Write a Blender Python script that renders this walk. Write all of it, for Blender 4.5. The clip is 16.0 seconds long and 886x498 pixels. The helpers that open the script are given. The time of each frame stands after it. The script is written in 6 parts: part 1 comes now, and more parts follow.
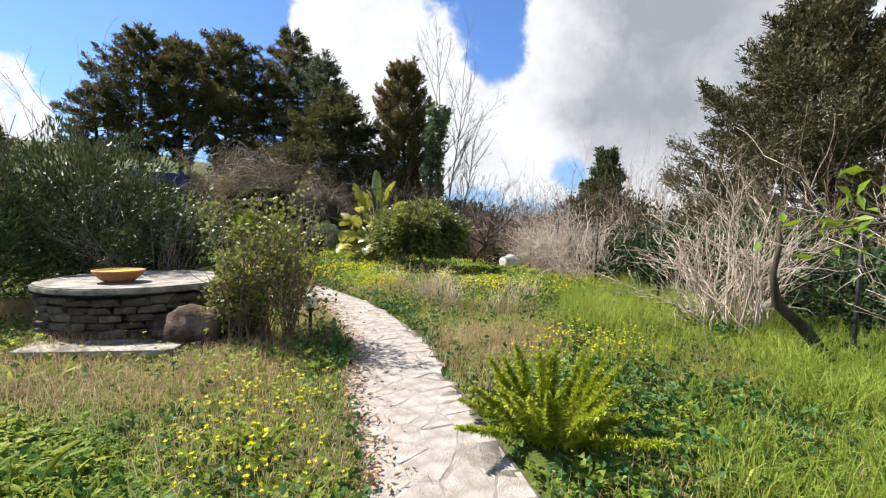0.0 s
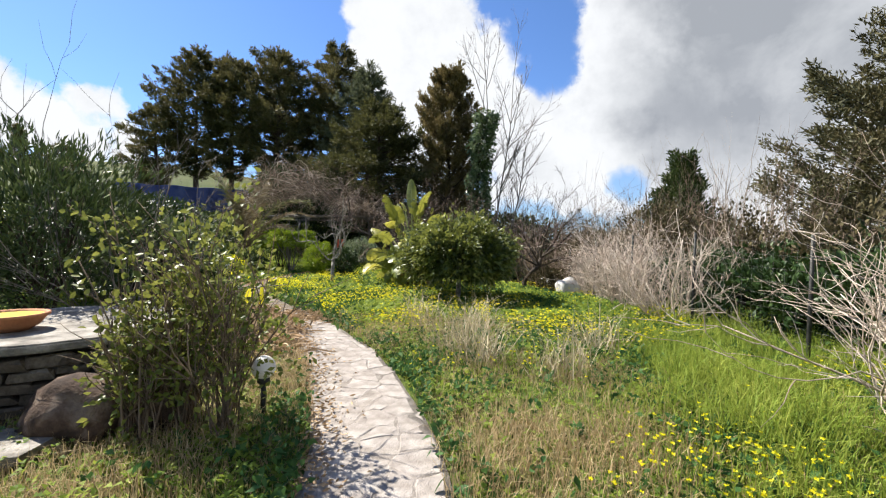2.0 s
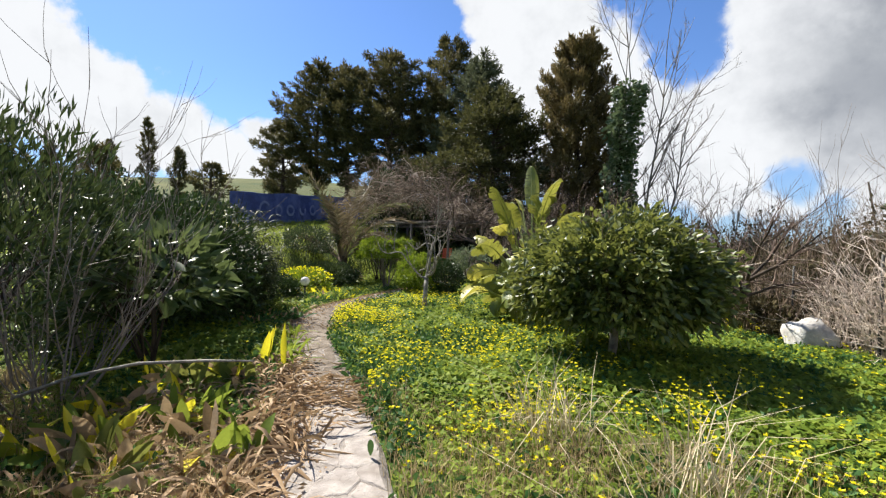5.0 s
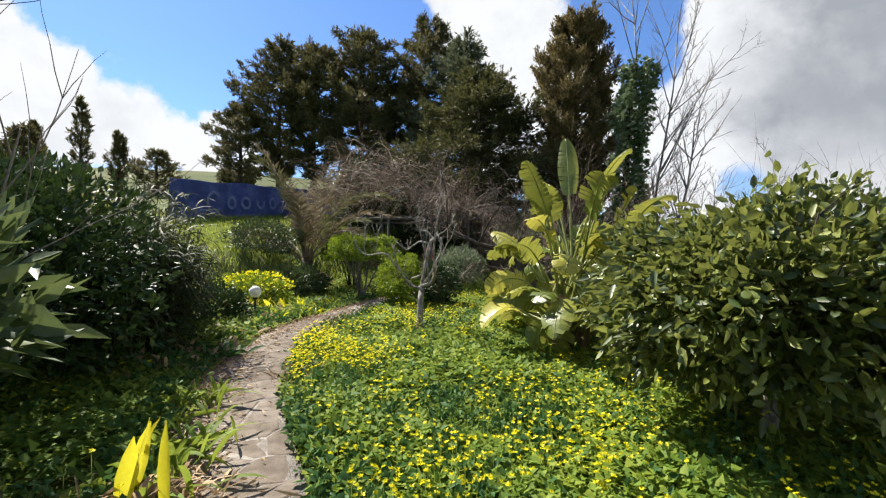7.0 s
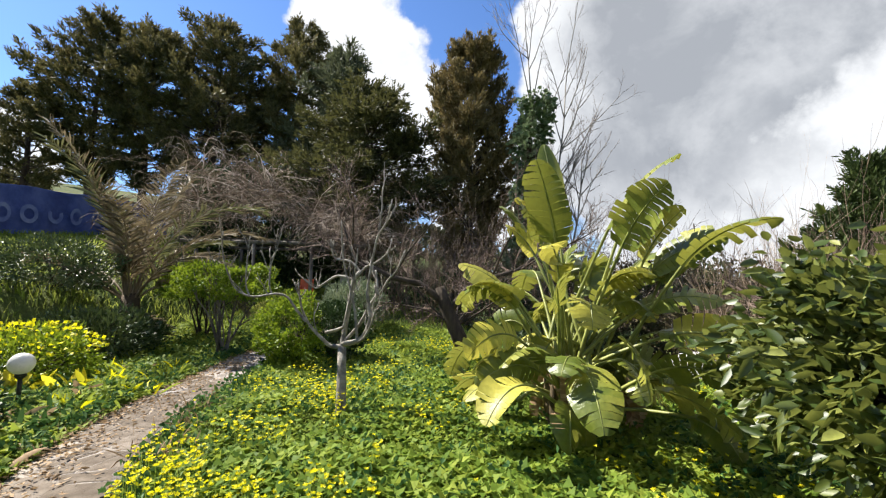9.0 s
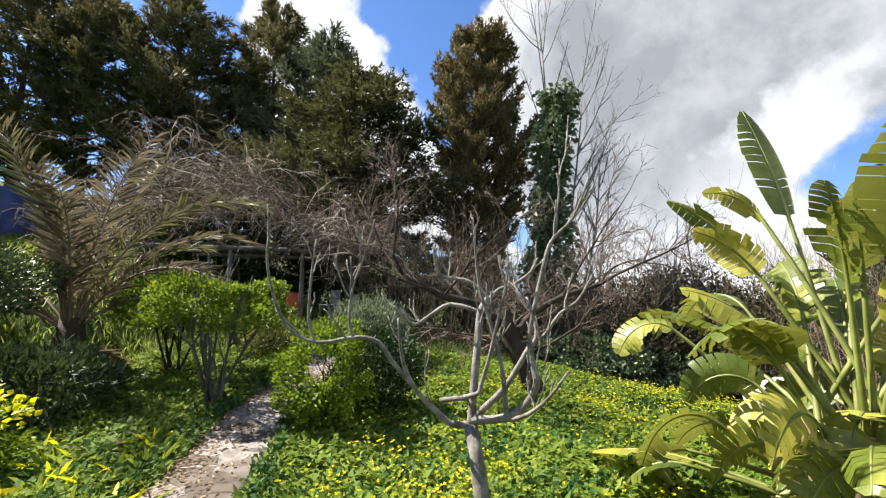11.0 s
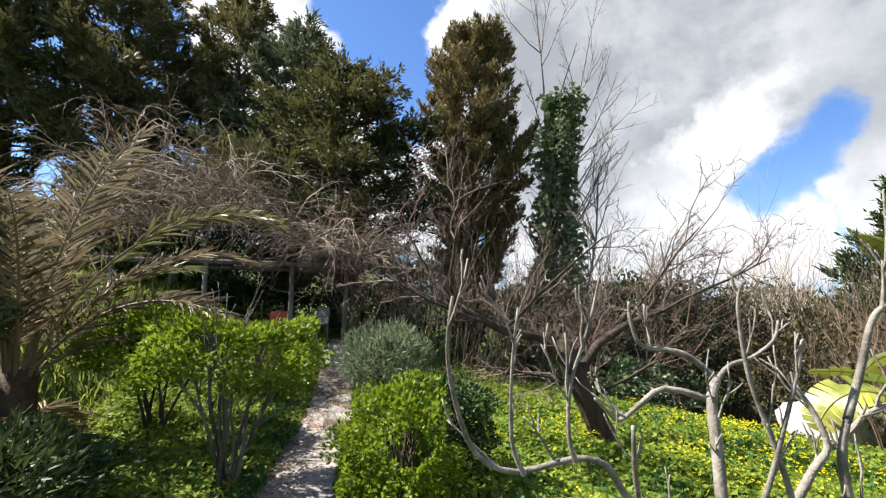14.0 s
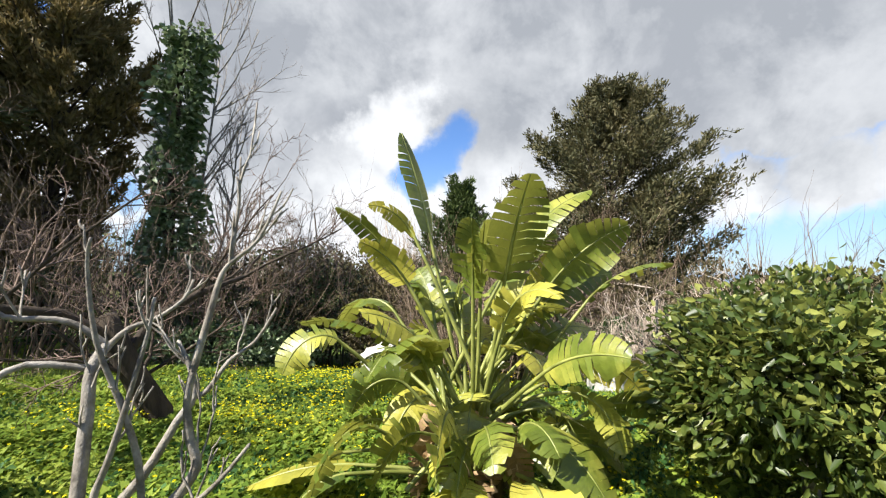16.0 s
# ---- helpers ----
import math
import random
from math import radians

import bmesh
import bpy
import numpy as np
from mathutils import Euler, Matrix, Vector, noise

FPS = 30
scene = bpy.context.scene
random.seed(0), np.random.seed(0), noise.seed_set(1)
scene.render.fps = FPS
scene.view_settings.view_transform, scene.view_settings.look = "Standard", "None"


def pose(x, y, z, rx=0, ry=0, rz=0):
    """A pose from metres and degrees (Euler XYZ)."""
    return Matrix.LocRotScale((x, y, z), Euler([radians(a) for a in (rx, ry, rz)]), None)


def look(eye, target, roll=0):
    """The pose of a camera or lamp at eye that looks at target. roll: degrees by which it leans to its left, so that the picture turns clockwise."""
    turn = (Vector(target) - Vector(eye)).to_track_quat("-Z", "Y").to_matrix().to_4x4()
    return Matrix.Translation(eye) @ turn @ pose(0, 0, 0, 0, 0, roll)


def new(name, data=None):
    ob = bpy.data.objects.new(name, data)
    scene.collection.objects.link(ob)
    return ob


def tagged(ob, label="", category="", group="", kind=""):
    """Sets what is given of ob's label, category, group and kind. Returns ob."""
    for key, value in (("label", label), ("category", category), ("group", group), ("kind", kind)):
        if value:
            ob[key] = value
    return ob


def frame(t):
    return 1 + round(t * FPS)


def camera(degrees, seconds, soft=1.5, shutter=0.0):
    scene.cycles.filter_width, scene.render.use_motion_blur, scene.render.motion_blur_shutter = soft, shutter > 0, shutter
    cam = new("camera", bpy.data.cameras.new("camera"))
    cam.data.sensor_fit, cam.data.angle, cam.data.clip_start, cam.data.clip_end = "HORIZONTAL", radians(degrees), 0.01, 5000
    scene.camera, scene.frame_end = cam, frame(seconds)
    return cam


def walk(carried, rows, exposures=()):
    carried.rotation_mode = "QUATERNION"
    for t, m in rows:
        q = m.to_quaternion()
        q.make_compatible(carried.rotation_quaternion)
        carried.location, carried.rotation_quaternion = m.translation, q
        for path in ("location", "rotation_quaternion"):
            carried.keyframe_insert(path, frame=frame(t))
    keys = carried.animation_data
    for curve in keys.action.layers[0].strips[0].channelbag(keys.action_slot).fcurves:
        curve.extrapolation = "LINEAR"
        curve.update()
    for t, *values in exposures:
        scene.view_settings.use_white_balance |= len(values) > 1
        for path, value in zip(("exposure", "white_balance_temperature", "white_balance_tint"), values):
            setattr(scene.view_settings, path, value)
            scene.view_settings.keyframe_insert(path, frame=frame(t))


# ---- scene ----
cam = camera(93.4, 16.0, soft=1.25)
METRES, EYE, TILT, LEAN, TURN = 16.0, 1.5, -2.5, -1.2, 0.0
ROWS = [
    (0.0, 0.0, 0.0, 0.0, 0.0, 0.0, -0.0),
    (0.5, 0.0066, 0.0293, 0.0049, 2.03, 0.27, -0.02),
    (1.0, 0.0098, 0.0571, 0.0079, 3.72, 0.66, -0.05),
    (1.5, 0.0134, 0.0885, 0.01, 5.01, 1.27, -0.18),
    (2.0, 0.0119, 0.1208, 0.0126, 6.99, 1.87, -0.33),
    (2.5, 0.0121, 0.1542, 0.0147, 9.23, 2.3, -0.47),
    (3.0, 0.0018, 0.1857, 0.0171, 11.23, 2.6, -0.62),
    (3.5, -0.0007, 0.2216, 0.0202, 13.32, 2.77, -0.79),
    (4.0, -0.0087, 0.2596, 0.0225, 14.94, 2.84, -0.91),
    (4.5, -0.0147, 0.2969, 0.0265, 17.92, 2.78, -0.91),
    (5.0, -0.0302, 0.3283, 0.0299, 23.2, 2.61, -1.14),
    (7.5, -0.1433, 0.4809, 0.0401, 14.76, 2.86, -1.22),
    (8.0, -0.1659, 0.5096, 0.0441, 5.87, 3.73, -0.57),
    (8.5, -0.1888, 0.5391, 0.0472, 1.74, 5.24, -0.38),
    (9.0, -0.2143, 0.5655, 0.0493, -0.33, 6.81, -0.55),
    (9.5, -0.2358, 0.5964, 0.0537, -2.05, 7.61, -0.55),
    (12.0, -0.3553, 0.7277, 0.0701, -9.16, 7.98, -0.22),
    (12.5, -0.3706, 0.7468, 0.0757, -10.78, 7.97, -0.1),
    (13.0, -0.3885, 0.7503, 0.0855, -11.77, 7.93, 0.05),
    (13.5, -0.3941, 0.7514, 0.0897, -12.32, 8.04, 0.19),
    (14.0, -0.3857, 0.7494, 0.0905, -12.51, 8.07, 0.3),
    (14.5, -0.3712, 0.748, 0.0892, -15.26, 7.83, 0.48),
    (15.0, -0.3487, 0.7412, 0.0873, -28.88, 6.64, 1.23),
    (15.5, -0.3311, 0.7267, 0.0872, -41.37, 4.64, 1.69),
    (16.0, -0.3145, 0.7132, 0.0861, -54.49, 2.98, 1.96),
]
walk(cam, [(t, pose(0, 0, EYE, TILT, LEAN, TURN) @ pose(METRES * x, METRES * y, METRES * z, 90 + pitch, roll, yaw)) for t, x, y, z, yaw, pitch, roll in ROWS],
     exposures=[(0.0, 1.16), (2.5, 1.10), (5.0, 1.04), (8.5, 1.2), (12.0, 1.34), (14.5, 1.37), (16.0, 1.27)])

# ---- world: sky with broken cumulus, sun, ----
SUN_AZ, SUN_EL = -65.0, 48.0      # degrees, clockwise from +y; height


def toward(az, el):
    a, e = radians(az), radians(el)
    return Vector((math.sin(a) * math.cos(e), math.cos(a) * math.cos(e), math.sin(e)))


sun = new("sun", bpy.data.lights.new("sun", "SUN"))
sun.data.energy, sun.data.angle, sun.data.color = 5.8, radians(0.6), (1.0, 0.94, 0.84)
sun.matrix_world = look(toward(SUN_AZ, SUN_EL) * 60, (0, 0, 0))


class Graph:
    """Short-hand for node trees."""

    def __init__(self, tree):
        self.tree = tree
        tree.nodes.clear()

    def node(self, kind, values=(), **settings):
        n = self.tree.nodes.new(kind)
        for k, v in settings.items():
            setattr(n, k, v)
        for k, v in (values.items() if isinstance(values, dict) else enumerate(values)):
            if isinstance(v, bpy.types.NodeSocket):
                self.tree.links.new(v, n.inputs[k])
            elif v is not None:
                n.inputs[k].default_value = v
        return n

    def math(self, op, a, b=None, c=None, clamp=False):
        return self.node("ShaderNodeMath", [a, b, c], operation=op, use_clamp=clamp).outputs[0]

    def vmath(self, op, a, b=None):
        n = self.node("ShaderNodeVectorMath", [a, b], operation=op)
        return n.outputs[1] if op in ("DOT_PRODUCT", "LENGTH") else n.outputs[0]

    def span(self, v, a, b, lo=0.0, hi=1.0, smooth=True):
        return self.node("ShaderNodeMapRange", {0: v, 1: a, 2: b, 3: lo, 4: hi}, interpolation_type="SMOOTHSTEP" if smooth else "LINEAR").outputs[0]

    def mix(self, f, a, b):
        n = self.node("ShaderNodeMix", {0: f}, data_type="RGBA")
        for sock, v in ((n.inputs[6], a), (n.inputs[7], b)):
            if isinstance(v, bpy.types.NodeSocket):
                self.tree.links.new(v, sock)
            else:
                sock.default_value = (*v, 1) if len(v) == 3 else v
        return n.outputs[2]

    def noise(self, vec, scale, detail=4.0, rough=0.55, distort=0.0):
        return self.node("ShaderNodeTexNoise", {"Vector": vec, "Scale": scale, "Detail": detail, "Roughness": rough, "Distortion": distort})


world = bpy.data.worlds.new("world")
scene.world = world
world.use_nodes = True
g = Graph(world.node_tree)
sky = g.node("ShaderNodeTexSky", sky_type="NISHITA", sun_disc=False, sun_elevation=radians(SUN_EL), sun_rotation=radians(SUN_AZ),
             altitude=200, air_density=1.0, dust_density=0.25, ozone_density=2.2)
way = g.node("ShaderNodeTexCoord").outputs["Generated"]
puff = g.noise(way, 4.2, 10, 0.6).outputs["Color"]
broad = g.noise(way, 2.2, 5, 0.55).outputs["Color"]
shift = g.vmath("ADD", g.vmath("SCALE", g.vmath("SUBTRACT", puff, (0.5, 0.5, 0.5))), (0, 0, 0))
shift.node.inputs[0].links[0].from_node.inputs["Scale"].default_value = 0.36
shift2 = g.vmath("SCALE", g.vmath("SUBTRACT", broad, (0.5, 0.5, 0.5)))
shift2.node.inputs["Scale"].default_value = 0.1
bent = g.vmath("NORMALIZE", g.vmath("ADD", g.vmath("ADD", way, shift), shift2))
soft_shift = g.vmath("SCALE", shift)
soft_shift.node.inputs["Scale"].default_value = 0.55
bent_less = g.vmath("NORMALIZE", g.vmath("ADD", way, soft_shift))


def bank(az, el, r, soft, bent=bent):
    near = math.cos(radians(max(r - soft, 0.2)))
    return g.span(g.vmath("DOT_PRODUCT", bent, tuple(toward(az, el))), math.cos(radians(r + soft)), near)


CLOUDS = [(-10.5, 38, 6.5), (-11.5, 31, 6), (-11, 25, 6.5), (-8, 17, 8), (-1.5, 21, 5.5), (2, 14, 9), (14, 13, 10), (19, 22, 9), (20, 31, 10), (33, 25, 16), (32, 12, 13), (48, 31, 16), (62, 28, 14), (80, 26, 15),
          (97, 27, 14), (75, 38, 15), (30, 42, 10), (128, 24, 22), (47, 19.5, 6), (48, 8, 8), (64, 14, 9), (66, 7, 8), (78, 13, 8),
          (-72, 15, 7), (-65, 14, 6.5), (-58.5, 11.5, 5.5), (-53, 9, 4.5), (-47.5, 12, 2.4), (-46, 7, 3), (-85, 20, 9), (-120, 18, 14), (-160, 28, 16)]
LOW_CLOUDS = [(98, 10, 4.5), (91, 9.5, 4), (106, 10, 6), (86, 9, 4), (77, 8, 6), (40, 6, 8), (28, 4, 6)]
HOLES = [(-1.5, 39, 6), (2.0, 33, 5.6), (4.8, 28, 4.6), (7.0, 24, 2.8), (7.2, 21.5, 1.6), (16.5, 7.5, 2.2), (48.8, 11.8, 2.2), (51.5, 14, 2.8), (54.5, 16.5, 2.8), (57, 18.5, 1.8), (100, 1.5, 5), (90, 1.5, 4.5)]
cover = None
for az, el, r in CLOUDS:
    b = bank(az, el, r, 1.0)
    cover = b if cover is None else g.math("MAXIMUM", cover, b)
for az, el, r in LOW_CLOUDS:
    cover = g.math("MAXIMUM", cover, bank(az, el, r, 1.6, bent_less))
for az, el, r in HOLES:
    cover = g.math("MULTIPLY", cover, g.math("SUBTRACT", 1.0, bank(az, el, r, 1.0, bent_less)))
thick = None
for az, el, r in ((30, 19, 11), (36, 28, 15), (66, 28, 13), (84, 26, 14), (103, 26, 14), (97, 16, 4), (75, 40, 20)):
    b = bank(az, el, r, 8)
    thick = b if thick is None else g.math("MAXIMUM", thick, b)
thick = g.math("MULTIPLY", thick, g.math("SUBTRACT", 1.0, bank(47.5, 18.5, 5, 2)))
lump = g.noise(way, 4.0, 6, 0.6, 0.3).outputs["Fac"]
fluff = g.span(g.noise(way, 9.0, 7, 0.6).outputs["Fac"], 0.45, 0.72, 0.0, 0.22)
shade = g.math("ADD", g.math("MULTIPLY", thick, g.span(lump, 0.3, 0.65, 0.5, 1.0)), fluff, clamp=True)
cloud = g.mix(shade, (0.455, 0.465, 0.48), (0.19, 0.203, 0.225))
height = g.node("ShaderNodeSeparateXYZ", [way]).outputs[2]
blue = g.vmath("MULTIPLY", g.node("ShaderNodeVectorMath", {0: sky.outputs[0], 3: 0.085}, operation="SCALE").outputs[0], (0.60, 0.77, 1.02))
clear = g.mix(g.span(height, 0.30, 0.0, 0.0, 0.6), blue, (0.20, 0.27, 0.36))
full = g.mix(cover, clear, cloud)
out = g.node("ShaderNodeOutputWorld", [g.node("ShaderNodeBackground", [full, 1.0]).outputs[0]])

# ---- materials ----


def mat(name, tones, rough=0.7, scale=6.0, island=0.5, through_light=0.0, bump=0.2, bump_scale=40.0, spec=0.4, metal=0.0, stretch=(1, 1, 1), per_object=0.0):
    """tones: two to four colours, mixed by noise, by loose piece and by object."""
    m = bpy.data.materials.new(name)
    m.use_nodes = True
    q = Graph(m.node_tree)
    at = q.node("ShaderNodeMapping", {0: q.node("ShaderNodeTexCoord").outputs["Object"], 3: stretch}).outputs[0]
    v = q.noise(at, scale, 5, 0.6).outputs["Fac"]
    v = q.span(v, 0.28, 0.72)
    if island:
        v = q.math("ADD", q.math("MULTIPLY", v, 1 - island), q.math("MULTIPLY", q.node("ShaderNodeNewGeometry").outputs["Random Per Island"], island))
    if per_object:
        v = q.math("ADD", q.math("MULTIPLY", v, 1 - per_object), q.math("MULTIPLY", q.node("ShaderNodeObjectInfo").outputs["Random"], per_object))
    ramp = q.node("ShaderNodeValToRGB", [v])
    e = ramp.color_ramp.elements
    while len(e) < len(tones):
        e.new(0.5)
    for i, c in enumerate(tones):
        e[i].position, e[i].color = 0.08 + 0.84 * i / (len(tones) - 1), (*c, 1)
    fine = q.noise(at, bump_scale, 4, 0.65).outputs["Fac"]
    colour = q.mix(q.span(fine, 0.35, 0.8, 0.0, 0.35), ramp.outputs[0], tuple(0.55 * x for x in tones[0]))
    values = {"Base Color": colour, "Roughness": rough, "Metallic": metal, "Specular IOR Level": spec}
    if bump:
        values["Normal"] = q.node("ShaderNodeBump", {"Strength": bump, "Distance": 0.02, "Height": fine}).outputs[0]
    shader = q.node("ShaderNodeBsdfPrincipled", values).outputs[0]
    if through_light:
        glow = q.node("ShaderNodeBsdfTranslucent", [q.mix(0.5, colour, tuple(min(1, 1.5 * x) for x in tones[-1]))]).outputs[0]
        shader = q.node("ShaderNodeMixShader", [through_light, shader, glow]).outputs[0]
    q.node("ShaderNodeOutputMaterial", [shader])
    return m


GREEN_GRASS = mat("green_grass", [(0.085, 0.145, 0.019), (0.185, 0.265, 0.034), (0.38, 0.41, 0.085)], 0.6, 1.2, 0.6, 0.35, 0, spec=0.15)
DRY_GRASS = mat("dry_grass", [(0.18, 0.115, 0.05), (0.345, 0.25, 0.12), (0.51, 0.41, 0.235)], 0.7, 1.0, 0.7, 0.25, 0)
PALE_STALK = mat("pale_stalk", [(0.34, 0.27, 0.16), (0.55, 0.48, 0.33)], 0.7, 2, 0.6, 0.1, 0)
CLOVER = mat("clover_leaf", [(0.055, 0.108, 0.016), (0.145, 0.22, 0.028), (0.31, 0.36, 0.055)], 0.6, 0.8, 0.55, 0.35, 0, spec=0.12)
DARK_WEED = mat("dark_weed_leaf", [(0.02, 0.06, 0.012), (0.045, 0.11, 0.03), (0.09, 0.17, 0.05)], 0.6, 2, 0.6, 0.2, 0, spec=0.15)
PETAL = mat("yellow_petal", [(0.66, 0.55, 0.005), (0.82, 0.74, 0.015)], 0.6, 3, 0.7, 0.35, 0)
BLUE_PETAL = mat("pale_blue_petal", [(0.32, 0.35, 0.48), (0.5, 0.52, 0.62)], 0.6, 3, 0.7, 0.3, 0)
PINE = mat("pine_needle", [(0.0322, 0.0414, 0.0155), (0.0725, 0.0776, 0.0276), (0.171, 0.145, 0.0586)], 0.6, 0.5, 0.5, 0.2, 0, spec=0.2)
GREY_PINE = mat("grey_green_needle", [(0.0351, 0.05, 0.027), (0.0743, 0.0918, 0.0486), (0.155, 0.169, 0.0945)], 0.6, 0.5, 0.5, 0.2, 0, spec=0.2)
CEDAR = mat("olive_cedar_needle", [(0.0211, 0.0292, 0.0101), (0.0527, 0.0605, 0.0191), (0.129, 0.125, 0.0428)], 0.6, 0.5, 0.5, 0.2, 0, spec=0.2)
JUNIPER = mat("juniper_spray", [(0.02, 0.036, 0.010), (0.045, 0.07, 0.017), (0.09, 0.12, 0.035)], 0.6, 0.8, 0.5, 0.1, 0, spec=0.2)
SHINY_LEAF = mat("shiny_broad_leaf", [(0.025, 0.05, 0.012), (0.07, 0.11, 0.03), (0.17, 0.21, 0.08)], 0.4, 1.5, 0.6, 0.2, 0, spec=0.4)
BROWN_CYPRESS = mat("brown_cypress_spray", [(0.0536, 0.0549, 0.0207), (0.128, 0.104, 0.0416), (0.241, 0.182, 0.0794)], 0.65, 0.6, 0.5, 0.22, 0, spec=0.2)
GREY_CYPRESS = mat("grey_green_cypress_spray", [(0.035, 0.042, 0.016), (0.078, 0.076, 0.032), (0.15, 0.125, 0.06)], 0.65, 0.6, 0.5, 0.12, 0, spec=0.25)
IVY = mat("ivy_leaf", [(0.0405, 0.0743, 0.027), (0.0945, 0.149, 0.054), (0.23, 0.284, 0.162)], 0.4, 2, 0.6, 0.12, 0)
ORANGE_LEAF = mat("citrus_leaf", [(0.0176, 0.0374, 0.0066), (0.0572, 0.088, 0.0165), (0.275, 0.291, 0.066)], 0.44, 1.2, 0.7, 0.24, 0, spec=0.5)
OLEANDER = mat("oleander_leaf", [(0.012, 0.03, 0.007), (0.035, 0.066, 0.016), (0.13, 0.165, 0.06)], 0.45, 1.5, 0.6, 0.1, 0, spec=0.3)
BRAMBLE = mat("brown_bramble_leaf", [(0.03, 0.03, 0.013), (0.075, 0.062, 0.03), (0.15, 0.125, 0.062)], 0.7, 1.0, 0.6, 0.1, 0, spec=0.15)
REED_LEAF = mat("reed_leaf", [(0.013, 0.0239, 0.00784), (0.0391, 0.0542, 0.0174), (0.104, 0.117, 0.0521)], 0.6, 2, 0.7, 0.15, 0, spec=0.12)
SILVER_LEAF = mat("silver_leaf", [(0.07, 0.11, 0.05), (0.16, 0.21, 0.11), (0.28, 0.32, 0.2)], 0.5, 2, 0.6, 0.2, 0, spec=0.2)
HEDGE_LEAF = mat("hedge_leaf", [(0.04, 0.09, 0.008), (0.12, 0.20, 0.012), (0.27, 0.33, 0.025)], 0.5, 1.0, 0.6, 0.3, 0, spec=0.2)
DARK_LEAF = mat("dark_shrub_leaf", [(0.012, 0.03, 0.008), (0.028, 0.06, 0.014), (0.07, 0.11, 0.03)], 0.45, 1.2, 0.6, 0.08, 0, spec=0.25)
ROSE_LEAF = mat("rose_leaf", [(0.055, 0.085, 0.016), (0.14, 0.175, 0.035), (0.29, 0.29, 0.07)], 0.42, 2, 0.7, 0.25, 0, spec=0.2)
YELLOW_LEAF = mat("yellowed_leaf", [(0.42, 0.36, 0.012), (0.68, 0.56, 0.02), (0.75, 0.66, 0.05)], 0.4, 4, 0.5, 0.35, 0.1)
BROWN_LEAF = mat("dead_leaf", [(0.15, 0.0938, 0.0438), (0.325, 0.213, 0.112), (0.525, 0.388, 0.237)], 0.8, 3, 0.7, 0.15, 0)
FERN = mat("foxtail_fern", [(0.075, 0.125, 0.0075), (0.237, 0.3, 0.0125), (0.475, 0.5, 0.0375)], 0.5, 3, 0.6, 0.3, 0)
BANANA_LEAF = mat("banana_leaf", [(0.04, 0.075, 0.012), (0.13, 0.165, 0.022), (0.40, 0.385, 0.07)], 0.36, 2.2, 0.25, 0.24, 0.25, 26, 0.5, stretch=(1, 1, 1), per_object=0.35)
BANANA_YELLOWING = mat("yellowing_banana_leaf", [(0.16, 0.17, 0.03), (0.36, 0.34, 0.05), (0.56, 0.50, 0.09)], 0.42, 2.2, 0.25, 0.24, 0.25, 26, 0.4, per_object=0.3)
BANANA_RIB = mat("banana_rib", [(0.12, 0.14, 0.03), (0.30, 0.32, 0.09)], 0.4, 5, 0, 0, 0.1)
BANANA_TRUNK = mat("banana_sheath", [(0.035, 0.025, 0.012), (0.09, 0.065, 0.03), (0.17, 0.13, 0.065)], 0.8, 9, 0.2, 0, 0.5, stretch=(1, 1, 0.2))
PALM_LEAF = mat("palm_leaflet", [(0.05, 0.075, 0.02), (0.13, 0.14, 0.05), (0.27, 0.25, 0.12)], 0.45, 1, 0.7, 0.15, 0)
PALM_DRY = mat("dry_palm_leaflet", [(0.09, 0.065, 0.032), (0.205, 0.155, 0.09), (0.36, 0.295, 0.19)], 0.6, 1, 0.7, 0.12, 0)
PALM_TRUNK = mat("palm_trunk", [(0.035, 0.024, 0.014), (0.10, 0.07, 0.04)], 0.9, 12, 0.3, 0, 0.6)
BARK = mat("dark_bark", [(0.025, 0.018, 0.012), (0.075, 0.055, 0.038)], 0.9, 8, 0, 0, 0.8, 30, stretch=(1, 1, 0.25))
GREY_BARK = mat("smooth_grey_bark", [(0.115, 0.101, 0.0828), (0.223, 0.202, 0.169), (0.302, 0.281, 0.245)], 0.75, 10, 0, 0, 0.45, 60)
PALE_TWIG = mat("bleached_twig", [(0.25, 0.185, 0.14), (0.46, 0.375, 0.305), (0.66, 0.575, 0.49)], 0.8, 6, 0.6, 0, 0.2)
RED_TWIG = mat("reddish_twig", [(0.06, 0.04, 0.03), (0.14, 0.095, 0.075), (0.23, 0.17, 0.14)], 0.85, 5, 0.6, 0, 0.1)
BROWN_TWIG = mat("brown_twig", [(0.0675, 0.0473, 0.0297), (0.162, 0.115, 0.0783), (0.297, 0.223, 0.162)], 0.85, 5, 0.6, 0, 0.1)
GREY_TWIG = mat("grey_twig", [(0.12, 0.10, 0.09), (0.25, 0.22, 0.2)], 0.85, 5, 0.6, 0, 0.1)
FLAG = mat("flagstone", [(0.225, 0.196, 0.172), (0.315, 0.282, 0.254), (0.42, 0.385, 0.35)], 0.9, 7, 0, 0, 0.6, 55, 0.2, per_object=0.2)
# brown tone holds both soil and the reeds' shade over the path
FLAG_SOIL_SHADE = mat("soil_and_shade_flagstone", [(0.09, 0.07, 0.052), (0.155, 0.126, 0.098), (0.25, 0.212, 0.174)], 0.9, 6, 0, 0, 0.6, 50, 0.2, per_object=0.4)
MORTAR = mat("mortar", [(0.21, 0.183, 0.158), (0.35, 0.315, 0.28)], 0.95, 9, 0, 0, 0.6, 70, 0.2)
STONE = mat("wall_stone", [(0.035, 0.028, 0.02), (0.09, 0.073, 0.056), (0.20, 0.175, 0.14)], 0.9, 8, 0, 0, 0.8, 40, 0.2, per_object=0.5)
